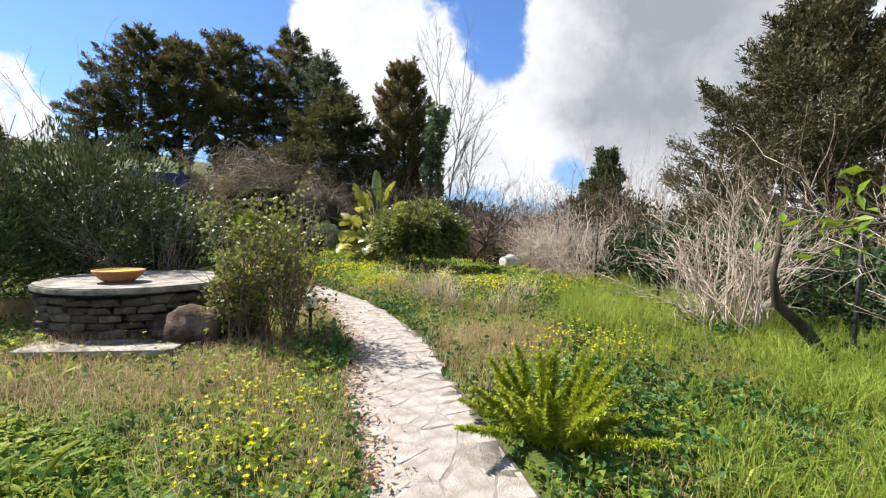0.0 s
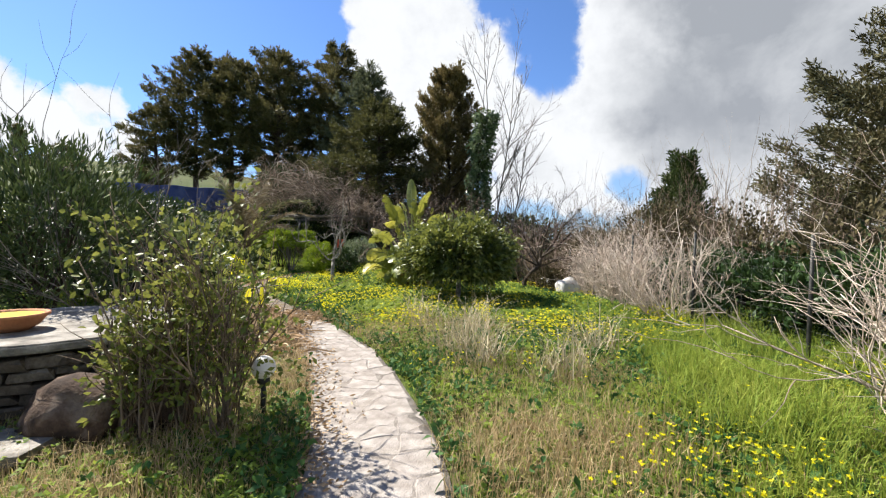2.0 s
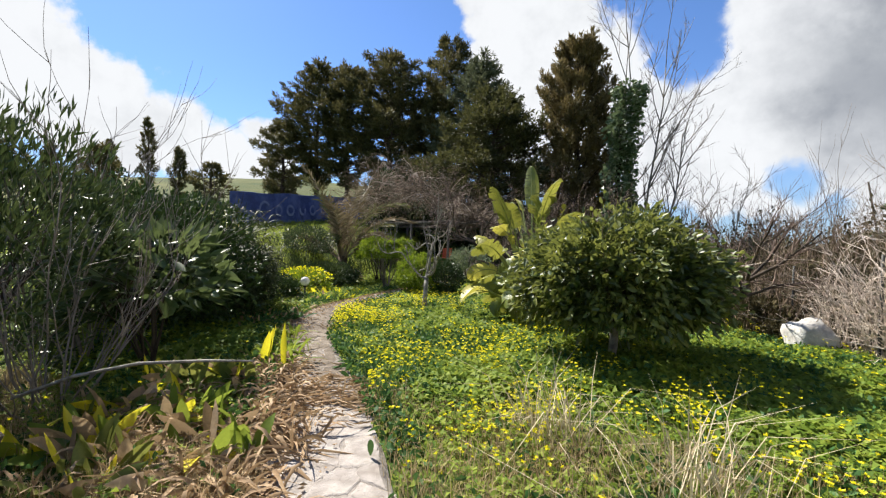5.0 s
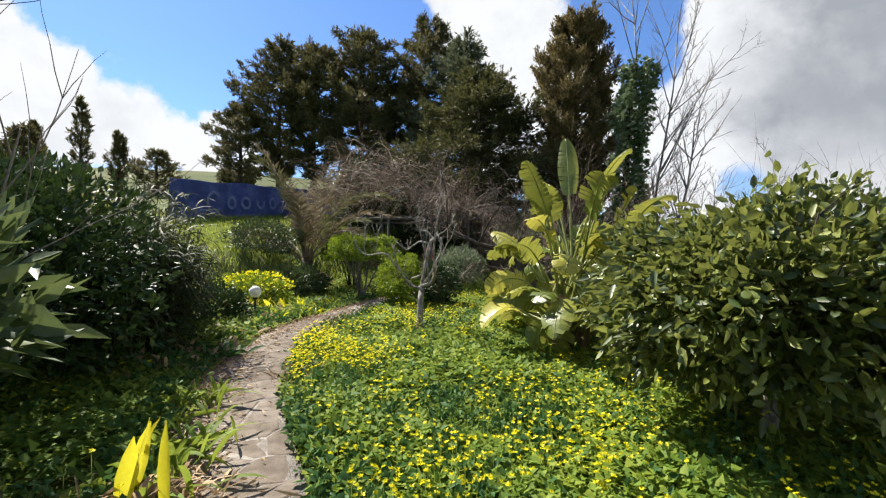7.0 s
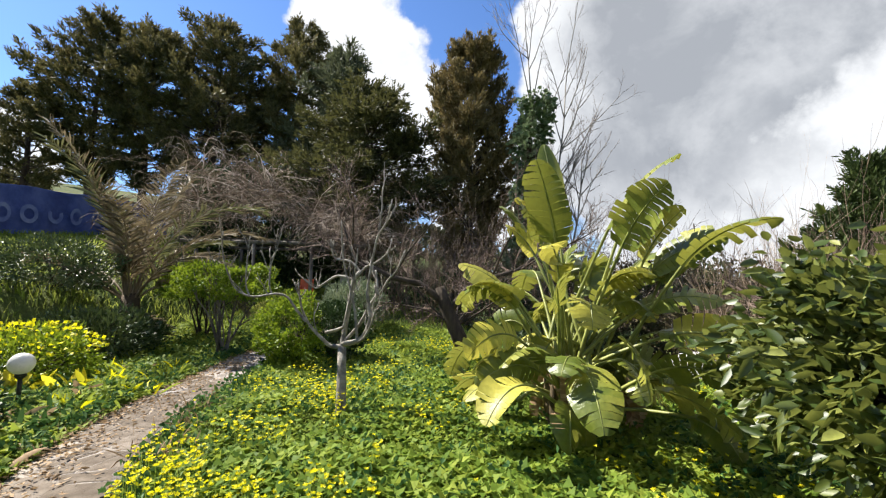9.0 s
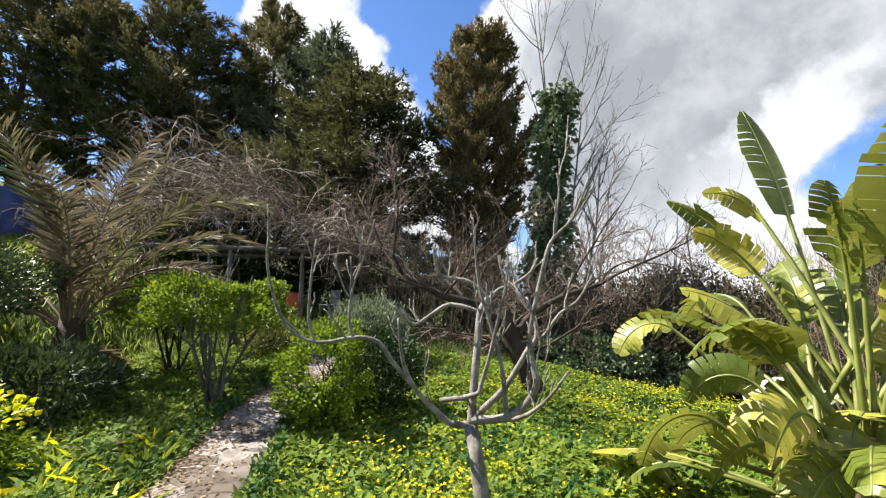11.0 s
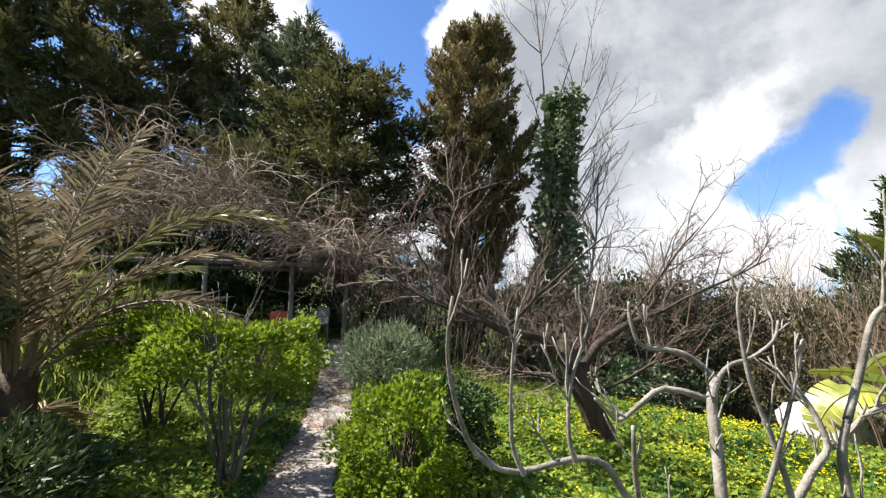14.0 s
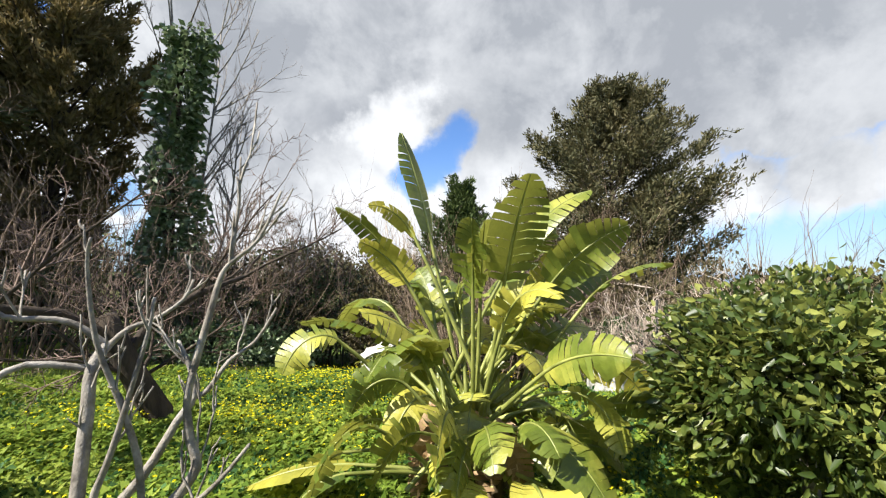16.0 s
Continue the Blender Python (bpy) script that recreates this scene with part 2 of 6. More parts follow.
SLAB = mat("pale_stone_slab", [(0.12, 0.11, 0.095), (0.25, 0.23, 0.20), (0.36, 0.34, 0.305)], 0.9, 5, 0, 0, 0.6, 45, 0.25)
BOULDER = mat("brown_boulder", [(0.04, 0.027, 0.02), (0.095, 0.062, 0.044), (0.19, 0.145, 0.11)], 0.9, 6, 0, 0, 0.9, 25, 0.2)
WHITE_ROCK = mat("white_rock", [(0.34, 0.327, 0.306), (0.468, 0.459, 0.438), (0.561, 0.552, 0.535)], 0.85, 4, 0, 0, 0.7, 20, 0.3)
TERRACOTTA = mat("terracotta", [(0.33, 0.13, 0.06), (0.46, 0.20, 0.09)], 0.8, 7, 0, 0, 0.25, 50)
METAL_POST = mat("dark_metal_post", [(0.015, 0.017, 0.016), (0.045, 0.045, 0.042)], 0.55, 12, 0, 0, 0.3, 60, metal=0.5)
WIRE = mat("fence_wire", [(0.10, 0.10, 0.095), (0.2, 0.2, 0.19)], 0.5, 12, 0, 0, 0, metal=0.8)
GLOBE = mat("milky_globe", [(0.68, 0.66, 0.62), (0.78, 0.77, 0.74)], 0.3, 5, 0, 0.2, 0.05)
TARP = mat("blue_tarpaulin", [(0.03, 0.05, 0.20), (0.05, 0.085, 0.29), (0.09, 0.13, 0.36)], 0.5, 1.2, 0, 0.1, 0.5, 4)
TARP_PRINT = mat("faded_print", [(0.09, 0.13, 0.36), (0.17, 0.22, 0.44)], 0.6, 3, 0, 0, 0.1)
WOOD = mat("weathered_wood", [(0.07, 0.06, 0.05), (0.19, 0.17, 0.15)], 0.85, 8, 0, 0, 0.5, 40, stretch=(1, 1, 0.2))
GREY_PLASTIC = mat("dull_grey_plastic", [(0.16, 0.17, 0.18), (0.25, 0.26, 0.27)], 0.5, 3, 0, 0, 0.1)
RED_PLASTIC = mat("faded_red_plastic", [(0.36, 0.075, 0.03), (0.48, 0.12, 0.05)], 0.5, 5, 0, 0, 0.05)
WHITE_PLASTIC = mat("white_plastic", [(0.62, 0.62, 0.60), (0.76, 0.76, 0.75)], 0.45, 3, 0, 0, 0.1)
FAR_GREEN = mat("far_woodland", [(0.035, 0.05, 0.018), (0.08, 0.095, 0.035), (0.14, 0.14, 0.06)], 0.9, 0.2, 0.5, 0, 0)
SEA = mat("sea_water", [(0.05, 0.12, 0.20), (0.07, 0.15, 0.24)], 0.35, 0.01, 0, 0, 0)

# ---- mesh helpers ----
rng = np.random.default_rng(7)


def smooth01(u):
    u = np.clip(u, 0, 1)
    return u * u * (3 - 2 * u)


def land(x, y):
    """Height of the ground."""
    x, y = np.asarray(x, float), np.asarray(y, float)
    z = 0.40 * smooth01((y + 1) / 11.5) - 1.3 * smooth01((0.8 * (x + 2) + 0.6 * (y - 16)) / 9)
    z = z + 1.1 * smooth01((-9.3 - x + 0.28 * np.sin(0.9 * y) + 0.16 * np.sin(2.3 * y + 1)) / 1.6) + 0.17 * np.clip(-11 - x, 0, 7) + 0.07 * np.clip(-18 - x, 0, 50)
    z = z + 0.10 * np.clip(y - 18, 0, 60) * smooth01((4 - x) / 8)
    z = z - 0.9 * smooth01((x - 4.5) / 8) - 0.045 * np.clip(x - 8, 0, 500) * smooth01((x - 8) / 60)
    return z


def data(name, V, F, smooth=False):
    """A mesh from an array of points and an array of equal-sided faces."""
    V, F = np.ascontiguousarray(V, np.float32), np.ascontiguousarray(F, np.int32)
    me = bpy.data.meshes.new(name)
    me.vertices.add(len(V))
    me.vertices.foreach_set("co", V.ravel())
    me.loops.add(F.size)
    me.loops.foreach_set("vertex_index", F.ravel())
    me.polygons.add(len(F))
    me.polygons.foreach_set("loop_start", np.arange(len(F), dtype=np.int32) * F.shape[1])
    me.update(calc_edges=True)
    if smooth:
        me.polygons.foreach_set("use_smooth", np.ones(len(F), bool))
    return me


def from_bm(name, bm, smooth=False):
    bmesh.ops.recalc_face_normals(bm, faces=bm.faces[:])
    me = bpy.data.meshes.new(name)
    bm.to_mesh(me)
    bm.free()
    if smooth:
        me.polygons.foreach_set("use_smooth", np.ones(len(me.polygons), bool))
    return me


def thing(name, x, y, label, category, group="", z=None, turn=0.0, kind=""):
    ob = new(name)
    ob.matrix_basis = pose(x, y, float(land(x, y)) if z is None else z, 0, 0, turn)
    ob.empty_display_size = 0.1
    return tagged(ob, label, category, group, kind)


def part(name, me, material, parent, label="", kind=""):
    ob = new(name, me)
    if material is not None and not me.materials:
        me.materials.append(material)
    ob.parent = parent
    return tagged(ob, label, kind=kind)


def solo(name, me, material, label, category, kind="", group="", at=(0, 0, 0)):
    ob = new(name, me)
    me.materials.append(material)
    ob.location = at
    return tagged(ob, label, category, group, kind)


def unit(v):
    return v / np.maximum(np.linalg.norm(v, axis=-1, keepdims=True), 1e-9)


def merge(pieces):
    """Join (V, F) pairs."""
    Vs, Fs, n = [], [], 0
    for V, F in pieces:
        Vs.append(V)
        Fs.append(F + n)
        n += len(V)
    return np.concatenate(Vs), np.concatenate(Fs)


def leaves(r, P, D, length, width, fold=0.25, droop=0.0):
    """Folded pointed leaves at P along D: four points and two faces each."""
    n = len(P)
    D = unit(D)
    side = unit(np.cross(D, r.normal(size=(n, 3))))
    up = np.cross(side, D)
    L, W = np.broadcast_to(length, n)[:, None] * r.uniform(0.7, 1.25, (n, 1)), np.broadcast_to(width, n)[:, None] * r.uniform(0.75, 1.2, (n, 1))
    mid = P + D * L * 0.48 + up * W * fold
    tip = P + D * L - np.array([0, 0, 1.0]) * L * droop
    V = np.stack([P, mid + side * W / 2, tip, mid - side * W / 2], 1).reshape(-1, 3)
    i = np.arange(n)[:, None] * 4
    return V, np.concatenate([i + [0, 1, 2], i + [0, 2, 3]], 1).reshape(-1, 3)


def ovate(r, P, D, length, width, droop=0.1):
    """Rounder leaves, folded on the midrib: six points and four faces each."""
    n = len(P)
    D = unit(D)
    side = unit(np.cross(D, r.normal(size=(n, 3))))
    up = np.cross(side, D)
    L, W = length * r.uniform(0.7, 1.2, (n, 1)), width * r.uniform(0.8, 1.15, (n, 1))
    down = np.array([0, 0, 1.0]) * L * droop
    a, b, tip = P + D * L * 0.3 + up * W * 0.2, P + D * L * 0.7 + up * W * 0.16 - down * 0.5, P + D * L - down
    V = np.stack([P, a + side * W / 2, b + side * W * 0.4, tip, b - side * W * 0.4, a - side * W / 2], 1).reshape(-1, 3)
    i = np.arange(n)[:, None] * 6
    return V, np.concatenate([i + [0, 1, 2], i + [0, 2, 3], i + [0, 3, 4], i + [0, 4, 5]], 1).reshape(-1, 3)


def blades(r, P, height, width, lean=0.35, heading=None):
    """Bent grass blades: five points and three faces each."""
    n = len(P)
    a = r.uniform(0, 2 * np.pi, n) if heading is None else heading + r.normal(0, 0.7, n)
    out = np.stack([np.cos(a), np.sin(a), np.zeros(n)], 1)
    b = r.uniform(0, 2 * np.pi, n)
    side = np.stack([np.cos(b), np.sin(b), np.zeros(n)], 1)
    H = np.broadcast_to(height, n)[:, None] * r.uniform(0.55, 1.3, (n, 1))
    W = np.broadcast_to(width, n)[:, None]
    k = np.abs(r.normal(lean, lean * 0.6, (n, 1)))
    up = np.array([0, 0, 1.0])
    mid = P + up * H * 0.55 + out * H * k * 0.3
    tip = P + up * H * (1 - 0.35 * np.minimum(k, 1.5)) + out * H * k
    V = np.stack([P - side * W / 2, P + side * W / 2, mid + side * W * 0.36, mid - side * W * 0.36, tip], 1).reshape(-1, 3)
    i = np.arange(n)[:, None] * 5
    return V, np.concatenate([i + [0, 1, 2], i + [0, 2, 3], i + [3, 2, 4]], 1).reshape(-1, 3)


def tube(P, R, sides=5):
    """A round tube along the points P with radii R: (V, F) in triangles."""
    P, R = np.asarray(P, float), np.asarray(R, float)
    T = unit(np.gradient(P, axis=0))
    ref = np.array([0.31, 0.23, 0.92]) if abs(T[0] @ np.array([0.31, 0.23, 0.92])) < 0.93 else np.array([1.0, 0, 0])
    A = unit(np.cross(T, ref))
    B = np.cross(T, A)
    a = np.arange(sides) * 2 * np.pi / sides
    V = (P[:, None] + R[:, None, None] * (np.cos(a)[None, :, None] * A[:, None] + np.sin(a)[None, :, None] * B[:, None])).reshape(-1, 3)
    k = len(P)
    i = (np.arange(k - 1)[:, None] * sides + np.arange(sides)).ravel()
    j = (np.arange(k - 1)[:, None] * sides + (np.arange(sides) + 1) % sides).ravel()
    F = np.concatenate([np.stack([i, j, j + sides], 1), np.stack([i, j + sides, i + sides], 1)])
    cap = [[(k - 1) * sides, (k - 1) * sides + s, (k - 1) * sides + s + 1] for s in range(1, sides - 1)]
    return V, np.concatenate([F, np.array(cap)])


def grow(r, p, d, length, rad, level, spec, out):
    """Recursive bare branching. spec: levels, kids, shrink, spread, lift, wander. Fills out with (points, radii, level)."""
    steps = 6 if level == 0 else 5 if level == 1 else 4
    P, R = [np.array(p, float)], [rad]
    d = unit(np.array(d, float))
    for s in range(steps):
        d = unit(d + r.normal(0, spec["wander"], 3) + np.array([0, 0, spec["lift"]]))
        P.append(P[-1] + d * length / steps)
        R.append(rad * (1 - (s + 1) / steps * spec.get("taper", 0.65)))
    out.append((np.array(P), np.array(R), level))
    if level + 1 < spec["levels"]:
        kids = spec["kids"][level]
        for c in range(kids):
            f = r.uniform(spec.get("first", 0.35), 1.0)
            i = min(int(f * steps), steps - 1)
            q = P[i] + (P[i + 1] - P[i]) * (f * steps - i)
            side = unit(r.normal(size=3))
            nd = unit(unit(P[i + 1] - P[i]) + side * spec["spread"])
            grow(r, q, nd, length * spec["shrink"] * r.uniform(0.6, 1.2), max(rad * spec.get("thin", 0.5) * (1.2 - 0.5 * f), spec.get("least", 0.003)), level + 1, spec, out)


def limbs_mesh(lines, sides=5, thin_sides=3, keep=None):
    return merge([tube(P, R, sides if lv == 0 else 4 if lv == 1 else thin_sides) for P, R, lv in lines if keep is None or keep(lv)])


def shell(r, n, size, low=-1.0, fill=0.35, flat=None):
    """n points in the outer part of an ellipsoid, with their outward ways."""
    D = unit(r.normal(size=(int(n * 2.2) + 8, 3)))
    D = D[D[:, 2] > low][:n]
    rad = 1 - fill * r.random((len(D), 1)) ** 1.6
    P = D * rad
    if flat is not None:
        P[:, 2] = np.minimum(P[:, 2], flat + 0.05 * r.normal(size=len(P)))
    return P * np.array(size), D


def lumpy(P, amount, scale, seed=0.0):
    """Push points outward and inward by smooth noise."""
    k = np.array([noise.noise(Vector(p) * scale + Vector((seed, seed * 0.7, 0))) for p in P])
    return P * (1 + amount * k[:, None])

# ---- ground, far land, sea ----


def axis(lo, hi, step, far_lo, far_hi):
    mid = np.arange(lo, hi + 1e-6, step)
    grow_out = np.cumsum(0.6 * 1.17 ** np.arange(60))
    return np.concatenate([(lo - grow_out[lo - grow_out > far_lo])[::-1], mid, hi + grow_out[hi + grow_out < far_hi]])


def far_land(X, Y):
    Z = land(X, Y)
    R = np.hypot(X, Y)
    Z = Z + 0.05 * np.clip(-X - 30, 0, 60) * smooth01((Y + 20) / 60) * 0.4
    hill = 3.2 * np.exp(-(((X + 60) / 35) ** 2 + ((Y - 75) / 45) ** 2)) + 5 * np.exp(-(((X + 5) / 45) ** 2 + ((Y - 130) / 35) ** 2))
    Z = Z + hill * smooth01((R - 32) / 25)
    sink = smooth01((R - 60) / 700)
    return Z * (1 - sink) - 21.0 * sink


gx, gy = axis(-14, 8, 0.25, -1500, 1500), axis(-5, 26, 0.25, -1500, 1500)
GX, GY = np.meshgrid(gx, gy)
GZ = far_land(GX, GY)
bumps = np.array([noise.noise(Vector((x * 1.3, y * 1.3, 0))) for x, y in zip(GX.ravel(), GY.ravel())]).reshape(GX.shape)

TRACK = [(0.85, -5.0), (0.62, -1.5), (0.42, 0.5), (0.09, 2.2), (-0.3, 3.5), (-0.52, 4.5), (-0.9, 5.4), (-1.5, 6.5), (-2.08, 7.25), (-2.8, 8.08), (-3.65, 8.98), (-4.58, 9.88), (-5.0, 10.4),
         (-5.75, 11.6), (-6.18, 12.8), (-6.4, 13.95), (-6.5, 15.4), (-6.58, 16.3), (-6.55, 17.2), (-6.42, 18.4), (-6.35, 21.0), (-6.3, 24.0)]


def catmull(points, per=10):
    p = np.array([points[0], *points, points[-1]], float)
    out = []
    for i in range(1, len(p) - 2):
        for s in np.arange(per) / per:
            a, b, c, e = p[i - 1:i + 3]
            out.append(0.5 * (2 * b + (c - a) * s + (2 * a - 5 * b + 4 * c - e) * s ** 2 + (3 * b - a - 3 * c + e) * s ** 3))
    return np.array(out + [p[-2]])


LINE = catmull(TRACK)
RUN = np.concatenate([[0], np.cumsum(np.linalg.norm(np.diff(LINE, axis=0), axis=1))])


def path_width(s):
    return np.interp(s, [0, 9, 12, 15, 22, 30], [0.92, 0.9, 0.82, 0.74, 0.68, 0.66])


def path_point(s, u):
    """World x, y at the run s along the path and u across it (to the right)."""
    s = np.asarray(s, float)
    x, y = np.interp(s, RUN, LINE[:, 0]), np.interp(s, RUN, LINE[:, 1])
    e = 0.15
    tx, ty = np.interp(s + e, RUN, LINE[:, 0]) - np.interp(s - e, RUN, LINE[:, 0]), np.interp(s + e, RUN, LINE[:, 1]) - np.interp(s - e, RUN, LINE[:, 1])
    n = np.hypot(tx, ty)
    return x + ty / n * u, y - tx / n * u


def off_path(x, y):
    """Distance from the path's edge (negative: on it) and side (+1: right of it)."""
    best, s0, side = np.full(len(x), 1e9), np.zeros(len(x)), np.zeros(len(x))
    for i in range(0, len(LINE) - 1, 2):
        a, b = LINE[i], LINE[min(i + 2, len(LINE) - 1)]
        ab = b - a
        t = np.clip(((x - a[0]) * ab[0] + (y - a[1]) * ab[1]) / (ab @ ab), 0, 1)
        ex, ey = x - a[0] - t * ab[0], y - a[1] - t * ab[1]
        d = np.hypot(ex, ey)
        near = d < best
        best, s0 = np.where(near, d, best), np.where(near, RUN[i], s0)
        side = np.where(near, np.sign(ab[1] * ex - ab[0] * ey), side)
    return best - path_width(s0) / 2, side


edge = off_path(GX.ravel(), GY.ravel())[0].reshape(GX.shape)
rough_ground = 0.045 * smooth01(edge / 0.6)
GZ = GZ + bumps * rough_ground - 0.05 * smooth01(-edge / 0.1 + 0.6)
ny, nx = GX.shape
ii = (np.arange(ny - 1)[:, None] * nx + np.arange(nx - 1)).ravel()
ground_mesh = data("ground", np.stack([GX, GY, GZ], -1).reshape(-1, 3), np.stack([ii, ii + 1, ii + nx + 1, ii + nx], 1), True)

m = bpy.data.materials.new("garden_ground")
m.use_nodes = True
q = Graph(m.node_tree)
at = q.node("ShaderNodeTexCoord").outputs["Object"]
patch = q.span(q.noise(at, 0.55, 5, 0.6).outputs["Fac"], 0.35, 0.65)
grain = q.noise(at, 22, 6, 0.7).outputs["Fac"]
near_tone = q.mix(patch, (0.055, 0.10, 0.016), (0.10, 0.12, 0.03))
near_tone = q.mix(q.span(grain, 0.4, 0.85), near_tone, (0.05, 0.045, 0.022))
field = q.span(q.noise(at, 0.035, 6, 0.65).outputs["Fac"], 0.4, 0.62)
far_tone = q.mix(field, (0.05, 0.07, 0.02), (0.105, 0.105, 0.036))
far_tone = q.mix(q.span(q.noise(at, 0.12, 6, 0.7).outputs["Fac"], 0.5, 0.68), far_tone, (0.05, 0.065, 0.025))
dist = q.vmath("LENGTH", q.vmath("SUBTRACT", at, (-4.0, 9.0, 0.0)))
tone = q.mix(q.span(dist, 16, 40), near_tone, far_tone)
bumpy = q.node("ShaderNodeBump", {"Strength": 0.7, "Distance": 0.04, "Height": grain}).outputs[0]
q.node("ShaderNodeOutputMaterial", [q.node("ShaderNodeBsdfPrincipled", {"Base Color": tone, "Roughness": 0.95, "Specular IOR Level": 0.1, "Normal": bumpy}).outputs[0]])
ground = solo("ground", ground_mesh, m, "uneven garden soil under grass, sloping to fields", "ground", "structure")

sea_y, sea_a = np.array([700.0, 4600.0]), np.radians(np.linspace(66, 150, 25))
V = np.array([[rr * math.sin(a), rr * math.cos(a), -20.0] for rr in sea_y for a in sea_a])
F = np.array([[i, i + 1, i + 26, i + 25] for i in range(24)])
solo("water", data("water", V, F), SEA, "distant blue sea along the horizon", "sea", "structure")

# ---- path of crazy paving ----
s_at = np.arange(2.0, RUN[-1], 0.25)
rim = []
for s in s_at:
    w = path_width(s) / 2
    wob = 0.035 * noise.noise(Vector((s * 2.1, 3.0, 0))), 0.035 * noise.noise(Vector((s * 2.1, 9.0, 0)))
    for u in (-w + wob[0], -w / 3, w / 3, w + wob[1]):
        x, y = path_point(s, u)
        rim.append((x, y, float(land(x, y)) + 0.004))
rows4 = len(s_at)
base = np.array(rim)
skirt = base.reshape(rows4, 4, 3)[:, [0, 3]].copy()
skirt[:, :, 2] -= 0.12
V = np.concatenate([base, skirt.reshape(-1, 3)])
F = []
for i in range(rows4 - 1):
    for k in range(3):
        F.append([i * 4 + k, i * 4 + k + 1, i * 4 + k + 5, i * 4 + k + 4])
    o = rows4 * 4 + i * 2
    F.append([i * 4, i * 4 + 4, o + 2, o])
    F.append([i * 4 + 3, o + 1, o + 3, i * 4 + 7])
path = solo("path", data("path", V, np.array(F)), MORTAR, "winding garden path of pale irregular flagstones", "path", "structure")


def clip_cell(poly, a, b):
    """The part of the polygon nearer to a than to b."""
    mx, my, nx_, ny_ = (a[0] + b[0]) / 2, (a[1] + b[1]) / 2, b[0] - a[0], b[1] - a[1]
    out = []
    for i, p in enumerate(poly):
        c = poly[(i + 1) % len(poly)]
        dp, dc = (p[0] - mx) * nx_ + (p[1] - my) * ny_, (c[0] - mx) * nx_ + (c[1] - my) * ny_
        if dp <= 0:
            out.append(p)
        if (dp < 0 < dc) or (dc < 0 < dp):
            t = dp / (dp - dc)
            out.append((p[0] + t * (c[0] - p[0]), p[1] + t * (c[1] - p[1])))
    return out


def lay_flags():
    r = np.random.default_rng(3)
    seeds = []
    s = 4.2
    while s < RUN[-1] - 0.3:
        n = (3, 3, 4, 4)[int(r.integers(4))] if s < 15 else (2, 3)[int(r.integers(2))]
        for k in range(n):
            seeds.append((s + r.uniform(-0.2, 0.2), ((k + 0.5) / n - 0.5) * path_width(s) + r.uniform(-0.11, 0.11)))
        s += 0.235 if s < 15 else 0.36
    for i, a in enumerate(seeds):
        w = path_width(a[0]) / 2 - 0.012 + 0.03 * r.normal()
        poly = [(a[0] - 0.6, -w), (a[0] + 0.6, -w), (a[0] + 0.6, w), (a[0] - 0.6, w)]
        for b in seeds[max(0, i - 9):i + 10]:
            if b is not a and poly:
                poly = clip_cell(poly, a, b)
        if len(poly) < 3:
            continue
        c = np.mean(poly, axis=0)
        P = np.array(poly)
        keep = [k for k in range(len(P)) if np.linalg.norm(P[k] - P[k - 1]) > 0.025]
        P = P[keep]
        if len(P) < 3:
            continue
        rough = []
        for k in range(len(P)):
            a_, b_ = P[k], P[(k + 1) % len(P)]
            rough.append(a_)
            if np.linalg.norm(b_ - a_) > 0.09:
                rough.append((a_ + b_) / 2 + r.normal(0, 0.011, 2))
        P = np.array(rough)
        P = P + (c - P) / np.maximum(np.linalg.norm(P - c, axis=1, keepdims=True), 0.05) * 0.004 + r.normal(0, 0.004, P.shape)
        inner = P + (c - P) * 0.09
        top = 0.007 + r.uniform(-0.002, 0.003)
        cx, cy = path_point(c[0], c[1])
        cz = float(land(cx, cy))
        bm = bmesh.new()
        rings = []
        for ring, z in ((P, -0.02), (P, top - 0.004), (inner, top)):
            x, y = path_point(ring[:, 0], ring[:, 1])
            rings.append([bm.verts.new((x[k] - cx, y[k] - cy, float(land(x[k], y[k])) - cz + z + (r.normal(0, 0.002) if z == top else 0))) for k in range(len(ring))])
        for lo, hi in zip(rings, rings[1:]):
            for k in range(len(lo)):
                bm.faces.new((lo[k], lo[(k + 1) % len(lo)], hi[(k + 1) % len(lo)], hi[k]))
        bm.faces.new(rings[-1])
        # most frequent on the stretch where reed shade is painted over the soil
        soil_shaded = r.random() < float(smooth01((c[0] - 13.0) / 2.5) * (1 - 0.8 * smooth01((c[0] - 20.5) / 3.0)))
        ob = part("flagstone", from_bm("flagstone", bm), FLAG_SOIL_SHADE if soil_shaded else FLAG, path, "flagstone with soil and painted shade in its tone" if soil_shaded else "")
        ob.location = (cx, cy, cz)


# ---- trees and shrubs ----


